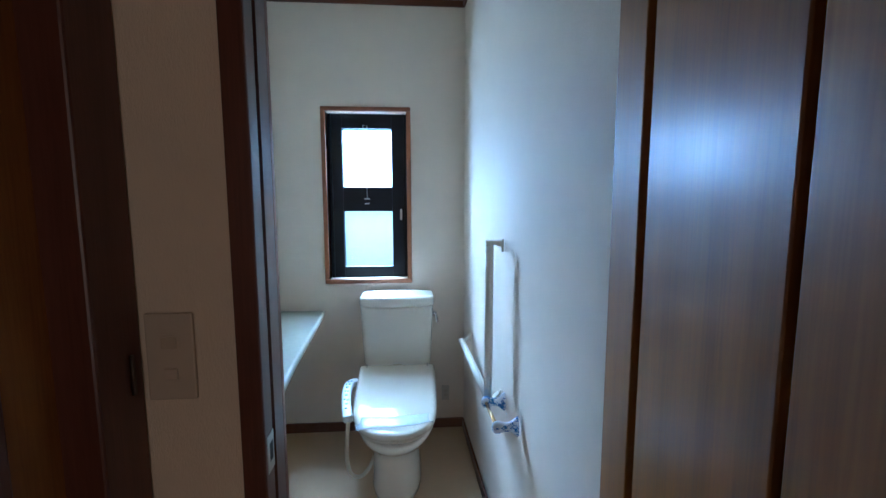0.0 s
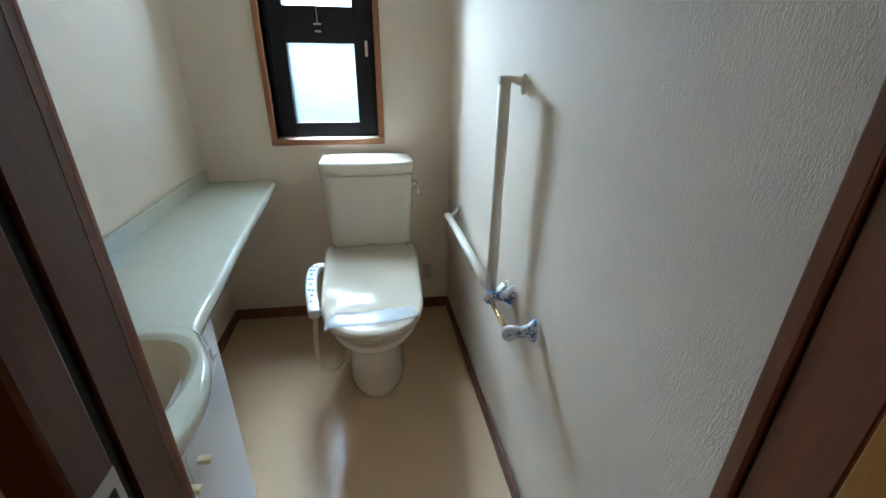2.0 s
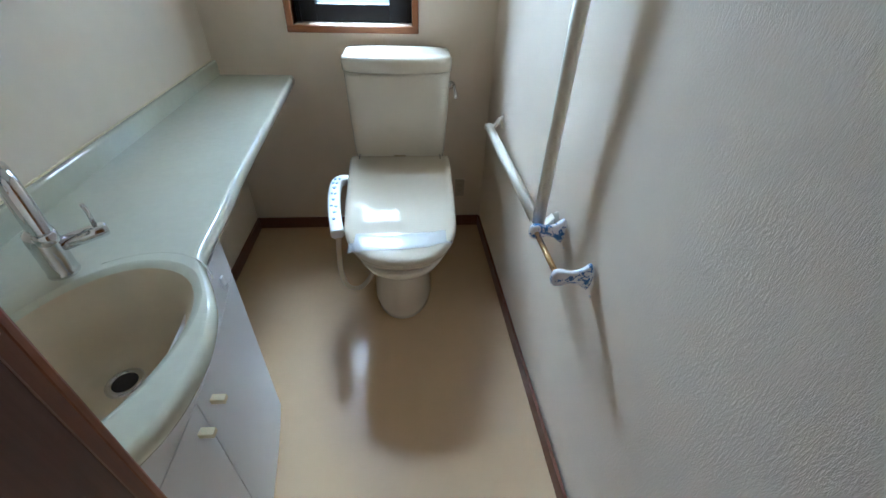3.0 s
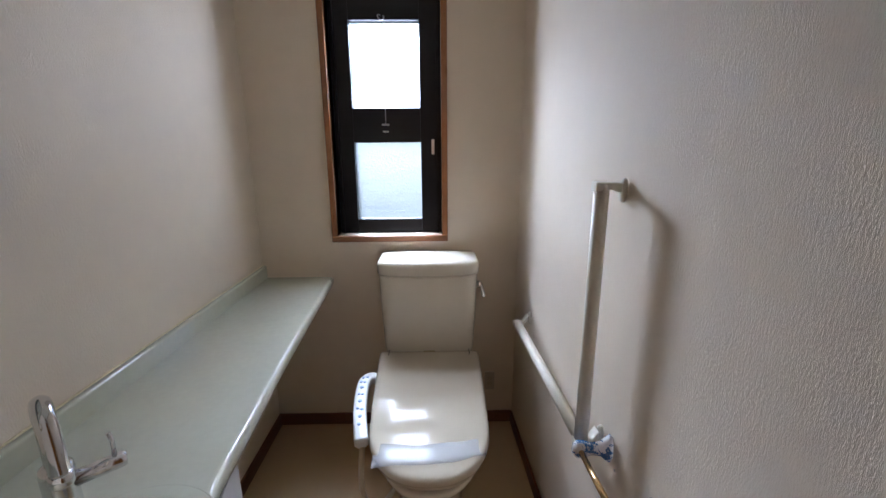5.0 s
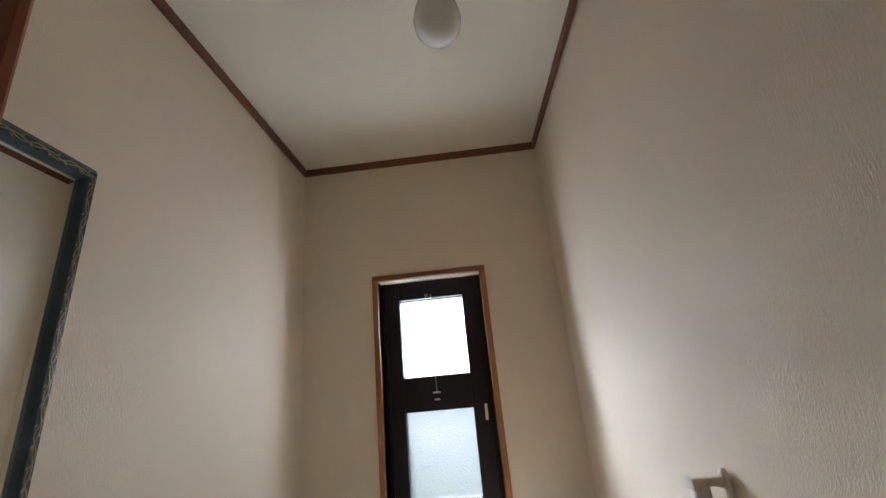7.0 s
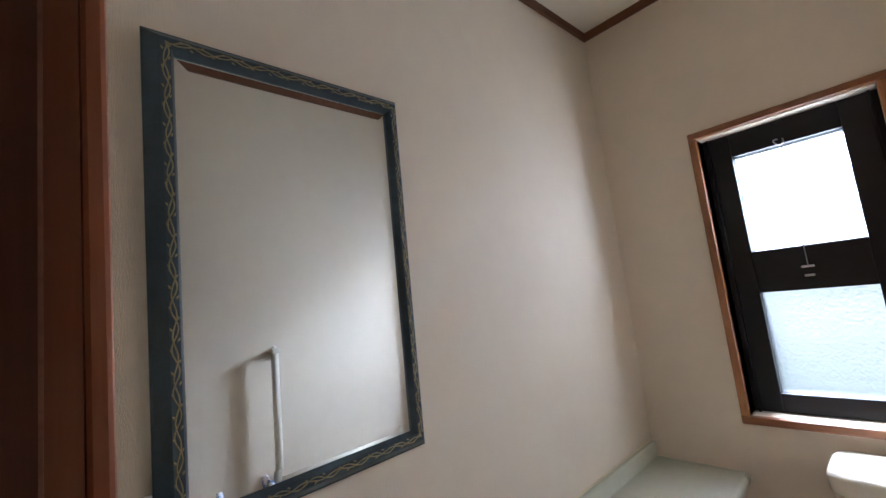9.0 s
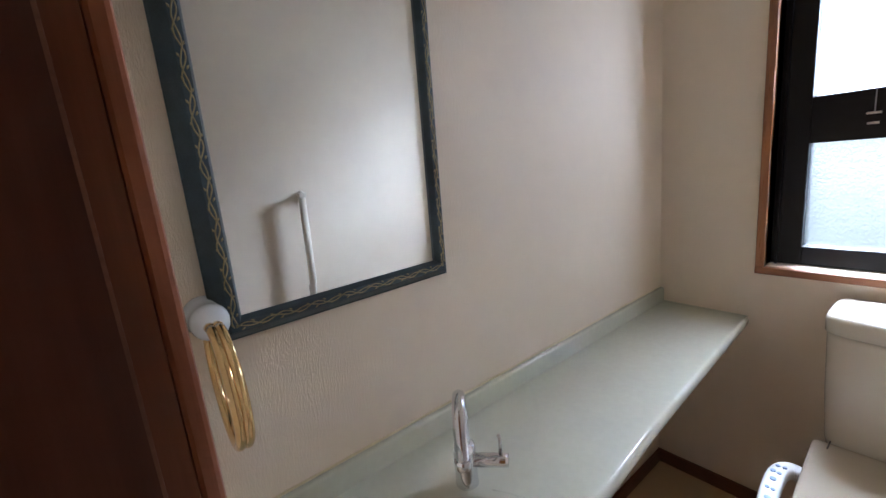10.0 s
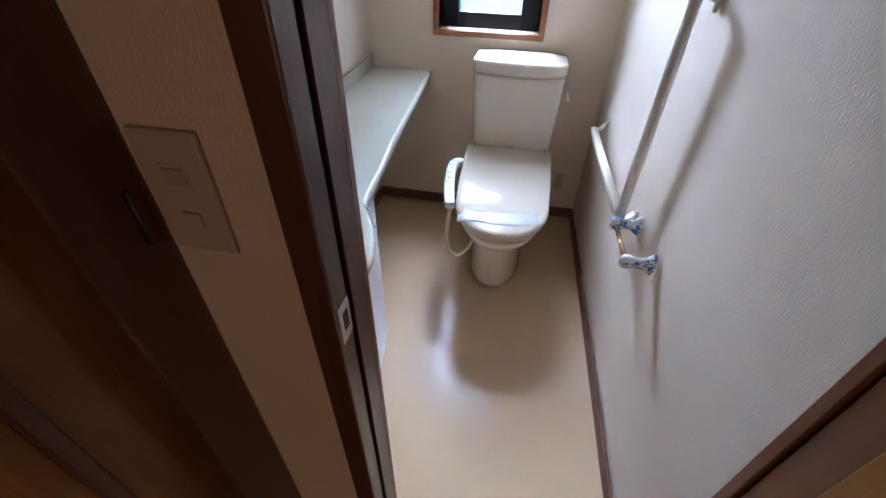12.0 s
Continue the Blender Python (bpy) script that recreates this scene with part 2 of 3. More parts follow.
def xr(y):
    """The right wall's face, slightly out of square."""
    return 0.0335 * (3.0 - y)


WX0, WX1, WZ0, WZ1 = -0.757, -0.322, 0.903, 1.817

bm = box(LEFT - 0.1, WX0, BACK, BACK + 0.16, 0, TOP)
box(WX1, 0.1, BACK, BACK + 0.16, 0, TOP, bm)
box(WX0, WX1, BACK, BACK + 0.16, 0, WZ0, bm)
box(WX0, WX1, BACK, BACK + 0.16, WZ1, TOP, bm)
structure("wall_north", bm, "wall", "cream embossed wallpaper on the window wall")
structure("wall_west", box(LEFT - 0.1, LEFT, FRONT_IN, BACK, 0, TOP), "wall", "cream embossed wallpaper beside the vanity")
structure("wall_east", prism([(xr(1.354) + 0.010, 1.354), (0.2, 1.354), (0.2, 3.0), (xr(3.0), 3.0)], 0, TOP), "wall", "cream embossed wallpaper behind the grab rails")
structure("floor", prism([(LEFT, 1.37), (xr(1.37), 1.37), (0, BACK), (LEFT, BACK)], -0.1, 0), "floor", "beige sheet vinyl floor with a soft gloss")
structure("ceiling", box(LEFT - 0.1, 0.2, FRONT_OUT, BACK + 0.16, TOP, TOP + 0.12), "ceiling", "pale papered ceiling")

# front wall with the doorway
JL, JR, HEAD = -0.563, 0.095, 2.03
bm = box(LEFT - 0.1, JL + 0.012, FRONT_OUT, FRONT_IN, 0, TOP)
box(JR - 0.012, 1.3, FRONT_OUT, 1.352, 0, TOP, bm)
box(JL + 0.012, JR - 0.012, FRONT_OUT, FRONT_IN, HEAD + 0.02, TOP, bm)
structure("wall_south", bm, "wall", "papered wall round the doorway")

# trims
structure("baseboard", box(LEFT, -0.003, BACK - 0.010, BACK - 0.0005, 0, 0.055), "trim_y", "low dark brown baseboard")
structure("baseboard", prism([(xr(1.40) - 0.010, 1.40), (xr(1.40) - 0.0005, 1.40), (xr(2.99) - 0.0005, 2.99), (xr(2.99) - 0.010, 2.99)], 0, 0.055), "trim_y", "low dark brown baseboard")
structure("baseboard", box(LEFT + 0.0005, LEFT + 0.010, 1.975, BACK - 0.011, 0, 0.055), "trim_y", "low dark brown baseboard")
structure("trim", box(LEFT, -0.003, BACK - 0.012, BACK - 0.0005, TOP - 0.032, TOP), "trim_y", "dark brown ceiling moulding")
structure("trim", prism([(xr(1.40) - 0.012, 1.40), (xr(1.40) - 0.0005, 1.40), (xr(2.987) - 0.0005, 2.987), (xr(2.987) - 0.012, 2.987)], TOP - 0.032, TOP), "trim_y", "dark brown ceiling moulding")
structure("trim", box(LEFT + 0.0005, LEFT + 0.012, 1.386, BACK - 0.013, TOP - 0.032, TOP), "trim_y", "dark brown ceiling moulding")
structure("trim", box(LEFT + 0.0005, xr(1.4) - 0.013, 1.3725, 1.385, TOP - 0.032, TOP), "trim_y", "dark brown ceiling moulding")

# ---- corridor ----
# ceiling, right and end walls lie out of view, added to close the corridor
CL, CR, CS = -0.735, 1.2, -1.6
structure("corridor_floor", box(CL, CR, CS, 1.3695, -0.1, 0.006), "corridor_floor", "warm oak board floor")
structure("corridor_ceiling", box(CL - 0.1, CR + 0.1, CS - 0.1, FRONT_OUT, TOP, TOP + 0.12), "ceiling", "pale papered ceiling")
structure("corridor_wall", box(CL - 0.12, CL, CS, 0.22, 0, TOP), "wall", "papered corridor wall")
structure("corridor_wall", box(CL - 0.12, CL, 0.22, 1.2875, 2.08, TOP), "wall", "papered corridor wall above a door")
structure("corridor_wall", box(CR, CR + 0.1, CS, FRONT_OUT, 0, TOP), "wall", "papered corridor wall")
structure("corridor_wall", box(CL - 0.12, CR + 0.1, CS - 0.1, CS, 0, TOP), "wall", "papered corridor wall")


def doorway():
    d = tagged(new("door_1"), "open toilet door with its dark walnut frame", kind="structure")
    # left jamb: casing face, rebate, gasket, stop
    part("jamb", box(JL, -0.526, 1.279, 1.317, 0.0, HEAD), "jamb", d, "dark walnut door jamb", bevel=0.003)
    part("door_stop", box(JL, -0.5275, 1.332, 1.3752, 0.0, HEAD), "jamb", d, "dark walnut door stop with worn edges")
    part("inner_band", box(JL, -0.5277, 1.3764, 1.3852, 0.0, HEAD), "jamb_right", d, "dark reddish band of the frame")
    part("bead", box(JL, -0.5270, 1.3752, 1.3764, 0.0, HEAD), "worn_line", d, "thin pale worn line down the frame")
    part("edge_moulding", box(JL, -0.5285, 1.3852, 1.3930, 0.0, HEAD), "jamb_edge", d, "rounded inner edge of the frame, its lit reddish tone painted in", bevel=0.002, segs=2)
    part("gasket", box(JL + 0.005, -0.533, 1.317, 1.332, 0.0, HEAD), "black", d, "thin black rubber seal")
    # right jamb, in a brighter red-brown than the left one
    part("jamb", box(0.064, JR, 1.263, 1.334, 0.0, HEAD), "jamb_right", d, "brown door jamb", bevel=0.003)
    part("door_stop", box(0.058, JR, 1.337, 1.359, 0.0, HEAD), "jamb_right", d, "brown door stop", bevel=0.0025)
    part("gasket", box(0.070, JR - 0.002, 1.334, 1.337, 0.0, HEAD), "black", d, "thin black rubber seal")
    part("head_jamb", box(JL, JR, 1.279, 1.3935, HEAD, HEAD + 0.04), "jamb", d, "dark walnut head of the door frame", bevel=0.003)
    part("threshold", box(-0.525, 0.064, 1.280, 1.362, 0.0, 0.010), "jamb_edge", d, "low brown threshold")
    s = part("strike_plate", box(-0.5275, -0.5250, 1.286, 1.315, 0.898, 0.960), "steel", d, "brushed steel strike plate")
    part("latch_hole", box(-0.5249, -0.5244, 1.295, 1.308, 0.915, 0.945), "black", s)
    return d


doorway()


def door_leaf():
    """Local x runs from the hinge to the free edge, +y is the side towards the room when open."""
    d = thing("toilet_door", "glossy brown veneer door with dark grooves, standing open", "door")
    w, h, t = 0.57, 2.02, 0.034
    part("slab", box(0, w, -t, -0.012, 0, h), "groove", d, "dark core of the door")
    part("stile", box(0.0, 0.117, -0.012, 0, 0, h), "door", d, "glossy brown hinge stile, set proud", bevel=0.002)
    for a, b in ((0.135, 0.372), (0.382, w)):
        part("panel", box(a, b, -0.012, -0.003, 0, h), "door", d, "glossy brown veneer panel", bevel=0.0015)
    d.matrix_world = Matrix.Translation((-0.008, 1.227, 0.012)) @ Matrix.Rotation(radians(-102), 4, "Z") @ Matrix.Diagonal((1, -1, 1, 1))
    return d


door_leaf()

# ---- window ----


def window():
    w = tagged(new("window_1"), "narrow window with a wooden casing and two frosted panes in a dark sash", kind="structure")
    c = 0.022
    x0, x1, z0, z1 = -0.781, -0.298, 0.877, 1.843
    y0, y1 = 2.985, 3.075
    part("casing_side", box(x0, x0 + c + 0.002, y0, y1, z0 + c, z1 - c), "frame_wood", w, "varnished wooden casing", bevel=0.003)
    part("casing_side", box(x1 - c - 0.002, x1, y0, y1, z0 + c, z1 - c), "frame_wood", w, "varnished wooden casing", bevel=0.003)
    part("casing_head", box(x0, x1, y0, y1, z1 - c, z1), "frame_wood_x", w, "varnished wooden casing", bevel=0.003)
    part("window_sill", box(x0, x1, y0 - 0.004, y1, z0, z0 + c + 0.003), "frame_wood_x", w, "glossy wooden inner sill", bevel=0.004)
    # dark aluminium frame with three rails
    fx0, fx1, fz0, fz1 = x0 + c + 0.002, x1 - c - 0.002, z0 + c + 0.003, z1 - c
    px0, px1 = -0.680, -0.406
    pz = ((0.962, 1.281), (1.415, 1.740))
    f = part("window_frame", box(fx0, px0, 3.055, 3.115, fz0, fz1), "sash", w, "dark bronze aluminium sash", bevel=0.002)
    part("window_frame", box(px1, fx1, 3.055, 3.115, fz0, fz1), "sash", w, "dark bronze aluminium sash", bevel=0.002)
    part("window_rail", box(px0, px1, 3.055, 3.115, fz0, pz[0][0]), "sash", w, "dark bottom rail", bevel=0.002)
    part("window_rail", box(px0, px1, 3.052, 3.115, pz[0][1], pz[1][0]), "sash", w, "dark middle rail", bevel=0.002)
    part("window_rail", box(px0, px1, 3.055, 3.115, pz[1][1], fz1), "sash", w, "dark top rail", bevel=0.002)
    part("window_stile", box(fx0 + 0.014, fx0 + 0.020, 3.040, 3.055, fz0, fz1), "sash", w, "dark raised bead", bevel=0.001)
    part("window_stile", box(fx1 - 0.020, fx1 - 0.014, 3.040, 3.055, fz0, fz1), "sash", w, "dark raised bead", bevel=0.001)
    for a, b in pz:
        g = part("pane", box(px0 - 0.002, px1 + 0.002, 3.088, 3.092, a - 0.002, b + 0.002), "frosted", w, "frosted patterned glass pane")
        g.visible_shadow = False
    latch = part("latch", box(-0.362, -0.350, 3.030, 3.044, 1.232, 1.292), "steel", w, "small grey window latch", bevel=0.002)
    # opening cord with its handle and the hook above
    part("pull_cord", tube([(-0.547, 3.046, 1.728), (-0.547, 3.046, 1.58), (-0.546, 3.045, 1.352)], 0.0016, 8), "cord", w, "thin grey pull cord", smooth=True)
    part("cord_hook", tube(bezier([(-0.554, 3.054, 1.757), (-0.562, 3.038, 1.752), (-0.558, 3.032, 1.739), (-0.547, 3.036, 1.734), (-0.539, 3.045, 1.744), (-0.542, 3.054, 1.754)], 6), 0.0022, 8), "steel", w, "small metal cord hook", smooth=True)
    k = part("cord_cleat", box(-0.562, -0.532, 3.038, 3.052, 1.347, 1.354), "steel", w, "grey metal cord cleat", bevel=0.002)
    part("cord_cleat", box(-0.559, -0.535, 3.040, 3.052, 1.320, 1.327), "steel", w, "grey metal cord cleat", bevel=0.002)
    return w


window()

# outdoors, seen only through frosted glass
structure("ground", box(-60, 60, 3.16, 90, -0.5, -0.4), "earth", "bare garden ground outside")


def hedge():
    bm = bmesh.new()
    random.seed(4)
    for i in range(160):
        x, z = random.uniform(-4, 3), random.uniform(-0.4, 0.35)
        r = random.uniform(0.12, 0.3)
        bmesh.ops.create_icosphere(bm, subdivisions=1, radius=r, matrix=Matrix.Translation((x, 6.3 + random.uniform(-0.3, 0.3), z)))
    return tagged(finish("hedge", bm, "hedge"), "clipped green garden hedge outside the window", "hedge", kind="stuff")


hedge()

# ---- toilet ----
TX = -0.379


def lid_outline(d):
    """The lid seen from above, drawn in by d: straight back, sides that draw in, round front."""
    pts = []
    for k in range(9):
        a = math.pi / 2 * k / 8
        pts.append((TX + 0.179 - d + 0.014 * math.sin(a), 2.779 - d + 0.014 * math.cos(a)))
    for y, w in ((2.70, 0.193), (2.62, 0.1925), (2.54, 0.191), (2.46, 0.188), (2.40, 0.1845)):
        pts.append((TX + w - d, y))
    for k in range(0, 17):
        a = math.pi / 2 * k / 16
        c, q = math.cos(a), math.sin(a)
        pts.append((TX + (0.182 - d) * c ** 0.86, 2.36 - (0.203 - d) * q ** 0.96))
    left = [(2 * TX - x, y) for x, y in pts[:-1]]
    out = []
    for x, y in pts + left[::-1]:
        u = (2.779 - y) / 0.62
        out.append((TX + (x - TX) * (1 - 0.034 * min(1, max(0, u * 3))) + 0.009 * u, y))
    return out


def toilet():
    t = thing("toilet", "ivory two-piece toilet with a closed lid, standing against the window wall", "toilet")
    # pedestal and bowl
    rings = []
    for z, cy, a, b in ((0.0, 2.60, 0.120, 0.243), (0.02, 2.60, 0.120, 0.242), (0.05, 2.60, 0.118, 0.240), (0.13, 2.60, 0.116, 0.241), (0.21, 2.595, 0.117, 0.248), (0.26, 2.585, 0.122, 0.262),
                        (0.295, 2.57, 0.136, 0.285), (0.335, 2.540, 0.160, 0.325), (0.375, 2.518, 0.176, 0.346), (0.402, 2.512, 0.180, 0.352), (0.409, 2.512, 0.175, 0.347)):
        rings.append([(x + 0.009 * max(0, z - 0.21) / 0.2, y, z) for x, y in superellipse(TX, cy, a, b, 3.0, 48, 2.15)])
    part("bowl", loft(rings), "ceramic", t, "ivory ceramic bowl on its foot", smooth=True)
    # seat ring with its lid
    part("seat", loft([[(x, y, z) for x, y in lid_outline(d)] for z, d in ((0.418, 0.020), (0.422, 0.010), (0.431, 0.010), (0.434, 0.016))]), "seat", t, "ivory plastic seat", smooth=True)
    rings = []

    def bow(y):
        """The lid's gentle rise in the middle of its length."""
        return 0.006 - 0.15 * (y - 2.50) ** 2

    for dz, d in ((0.0, 0.008), (0.004, 0.001), (0.018, -0.002), (0.026, 0.0), (0.0305, 0.004), (0.033, 0.010), (0.0342, 0.020), (0.0345, 0.028)):
        rings.append([(x, y, 0.437 + dz + (0.030 * (y - 2.157) / 0.636 + bow(y)) * min(1, dz / 0.018)) for x, y in lid_outline(d)])
    cx, cy = TX, 2.50
    last = lid_outline(0.034)
    for q in (1.0, 0.86, 0.70, 0.54, 0.38, 0.22, 0.08):
        rings.append([(cx + (x - cx) * q, cy + (y - cy) * q, 0.437 + 0.0345 + 0.0062 * (1 - q * q) + bow(cy + (y - cy) * q) + 0.030 * (cy + (y - cy) * q - 2.157) / 0.636) for x, y in last])
    lid = part("lid", loft(rings), "seat", t, "closed glossy ivory plastic lid", smooth=True)
    part("hinge_mark", box(TX - 0.158, TX - 0.155, 2.745, 2.785, 0.4995, 0.5015), "seam", lid)
    part("hinge_mark", box(TX + 0.155, TX + 0.158, 2.745, 2.785, 0.4995, 0.5015), "seam", lid)
    part("maker_mark", box(TX - 0.022, TX + 0.022, 2.765, 2.775, 0.501, 0.5018), "gilt", lid, "small grey maker's mark")
    # housing behind the lid
    part("seat_housing", box(TX - 0.185, TX + 0.185, 2.70, 2.81, 0.40, 0.448), "seat", t, "plastic housing under the lid hinge", bevel=0.012)
    part("ceramic_deck", box(TX - 0.165, TX + 0.165, 2.70, 2.97, 0.30, 0.455), "ceramic", t, "ivory ceramic deck under the tank", bevel=0.03, segs=4)
    # tank
    rings = []
    for z, a, b in ((0.455, 0.150, 0.080), (0.465, 0.172, 0.092), (0.50, 0.178, 0.097), (0.65, 0.186, 0.098), (0.80, 0.191, 0.099), (0.817, 0.191, 0.099)):
        rings.append([(x, y, z) for x, y in superellipse(TX, 2.885, a, b, 7, 56)])
    tank = part("tank", loft(rings), "ceramic", t, "ivory ceramic cistern", smooth=True)
    rings = []
    for z, a, b in ((0.819, 0.193, 0.100), (0.822, 0.197, 0.103), (0.856, 0.197, 0.103), (0.865, 0.194, 0.101), (0.871, 0.186, 0.094), (0.875, 0.12, 0.06), (0.876, 0.03, 0.02)):
        rings.append([(x, y + 0.016 * (1 - ((x - TX) / 0.2) ** 2) * (-1 if y < 2.885 else 0), z) for x, y in superellipse(TX, 2.885, a, b, 6, 56)])
    part("tank_lid", loft(rings), "ceramic", t, "shiny rounded cistern lid", smooth=True)
    # flush lever on the side
    part("lever_boss", lathe([(0.0, 0), (0.013, 0.001), (0.013, 0.012), (0.009, 0.018), (0.0, 0.018)], (TX + 0.190, 2.835, 0.765), "x", 20, cap=False), "chrome", t, "chrome lever boss", smooth=True)
    part("flush_lever", tube([(TX + 0.206, 2.835, 0.768), (TX + 0.209, 2.815, 0.755), (TX + 0.211, 2.790, 0.735), (TX + 0.211, 2.782, 0.728)], [0.006, 0.0055, 0.008, 0.004], 12), "chrome", t, "chrome flush lever", smooth=True)
    # control arm of the washing seat
    pts = bezier([(TX - 0.185, 2.628, 0.470), (TX - 0.208, 2.622, 0.474), (TX - 0.224, 2.59, 0.475), (TX - 0.224, 2.52, 0.470), (TX - 0.213, 2.43, 0.462), (TX - 0.196, 2.345, 0.455), (TX - 0.188, 2.310, 0.452)], 6)
    bm = bmesh.new()
    rings = []
    for i, p in enumerate(pts):
        q0, q1 = pts[max(i - 1, 0)], pts[min(i + 1, len(pts) - 1)]
        d = (q1 - q0).normalized()
        s = Vector((d.y, -d.x, 0)).normalized()
        w = 0.021 if 0 < i < len(pts) - 1 else 0.016
        up = Vector((0, 0, 1))
        rings.append([p + s * (w * math.copysign(abs(math.cos(a)) ** 0.5, math.cos(a))) + up * (0.016 * math.copysign(abs(math.sin(a)) ** 0.6, math.sin(a))) for a in [2 * math.pi * k / 20 for k in range(20)]])
    arm = part("control_arm", loft(rings, bm), "white", t, "white control arm with push buttons", smooth=True)
    for v, off, r in ((2.600, -0.006, 0.005), (2.602, 0.006, 0.005), (2.575, -0.007, 0.006), (2.573, 0.006, 0.005), (2.545, 0.0, 0.007), (2.510, -0.006, 0.005), (2.508, 0.006, 0.005), (2.475, 0.0, 0.007), (2.440, -0.006, 0.005), (2.436, 0.006, 0.006), (2.405, 0.0, 0.007), (2.370, -0.004, 0.006)):
        p = min(pts, key=lambda q: abs(q.y - v) + (0 if q.y < 2.615 else 1))
        part("push_button", lathe([(r, -0.004), (r, 0.0008), (r * 0.7, 0.0014)], (p.x + off, v, p.z + 0.0168), "z", 12), "button", arm)
    # hose and its drop to the floor
    part("supply_hose", tube(bezier([(TX - 0.188, 2.315, 0.440), (TX - 0.196, 2.325, 0.36), (TX - 0.205, 2.36, 0.24), (TX - 0.195, 2.41, 0.13), (TX - 0.155, 2.46, 0.085), (TX - 0.112, 2.52, 0.12), (TX - 0.095, 2.58, 0.22)], 8), 0.0085, 12), "hose", t, "looping cream hose", smooth=True)
    t.scale = (1, 1, 0.965)
    return t


toilet()


def strip():
    """Paper seal laid across the front of the lid."""
    bm = bmesh.new()
    nx, rows = 32, []
    for i in range(nx + 1):
        u = i / nx * 2 - 1
        x = TX + 0.008 + u * 0.155
        y = 2.256 - 0.020 * (1 - u * u) + 0.010 * u + 0.0015 * math.sin(9 * u)
        w = 0.033 + 0.002 * math.sin(5 * u) - 0.004 * u
        row = []
        for v in (-1, -0.5, 0, 0.5, 1):
            yy = y + v * w
            base = 0.437 + 0.0352 + 0.006 - 0.15 * (yy - 2.50) ** 2 + 0.0036 * (1 - u * u) * (1 - abs(v) * 0.15) + 0.0472 * (yy - 2.157)
            z = base * 0.965 + 0.0009 + 0.0006 * math.sin(14 * u + 2 * v) - 0.010 * max(0, abs(u) - 0.84) / 0.16
            row.append(bm.verts.new((x, yy, z)))
        rows.append(row)
    for a, b in zip(rows, rows[1:]):
        for k in range(4):
            bm.faces.new((a[k], b[k], b[k + 1], a[k + 1]))
    ob = finish("paper_seal", bm, "strip", True)
    so = ob.modifiers.new("thickness", "SOLIDIFY")
    so.thickness = 0.0003
    return tagged(ob, "translucent paper seal lying across the toilet lid", "paper seal")


strip()

# ---- vanity ----
CZ = 0.724


def counter_edge():
    """Outer front edge of the counter, from the back wall to the front wall."""
    pts = [(-0.790, 2.990), (-0.768, 2.60), (-0.747, 2.26), (-0.727, 2.03), (-0.719, 1.92), (-0.713, 1.862), (-0.697, 1.822), (-0.672, 1.780), (-0.645, 1.720), (-0.629, 1.650), (-0.629, 1.580), (-0.642, 1.520), (-0.672, 1.465), (-0.712, 1.415), (-0.740, 1.375)]
    return [(p.x, p.y) for p in bezier([(x, y, 0) for x, y in pts], 9)]


BXC, BYC, BA, BB = -0.810, 1.640, 0.129, 0.186
BROT = radians(-14)


def basin_ring(s, z, k=64, n=2.15, dx=0.0, dy=0.0):
    out = []
    for i in range(k):
        t = 2 * math.pi * i / k
        c, q = math.cos(t), math.sin(t)
        u = s * BA * math.copysign(abs(c) ** (2 / n), c)
        v = s * BB * math.copysign(abs(q) ** (2 / n), q)
        out.append(Vector((BXC + dx + u * math.cos(BROT) - v * math.sin(BROT), BYC + dy + u * math.sin(BROT) + v * math.cos(BROT), z)))
    return out


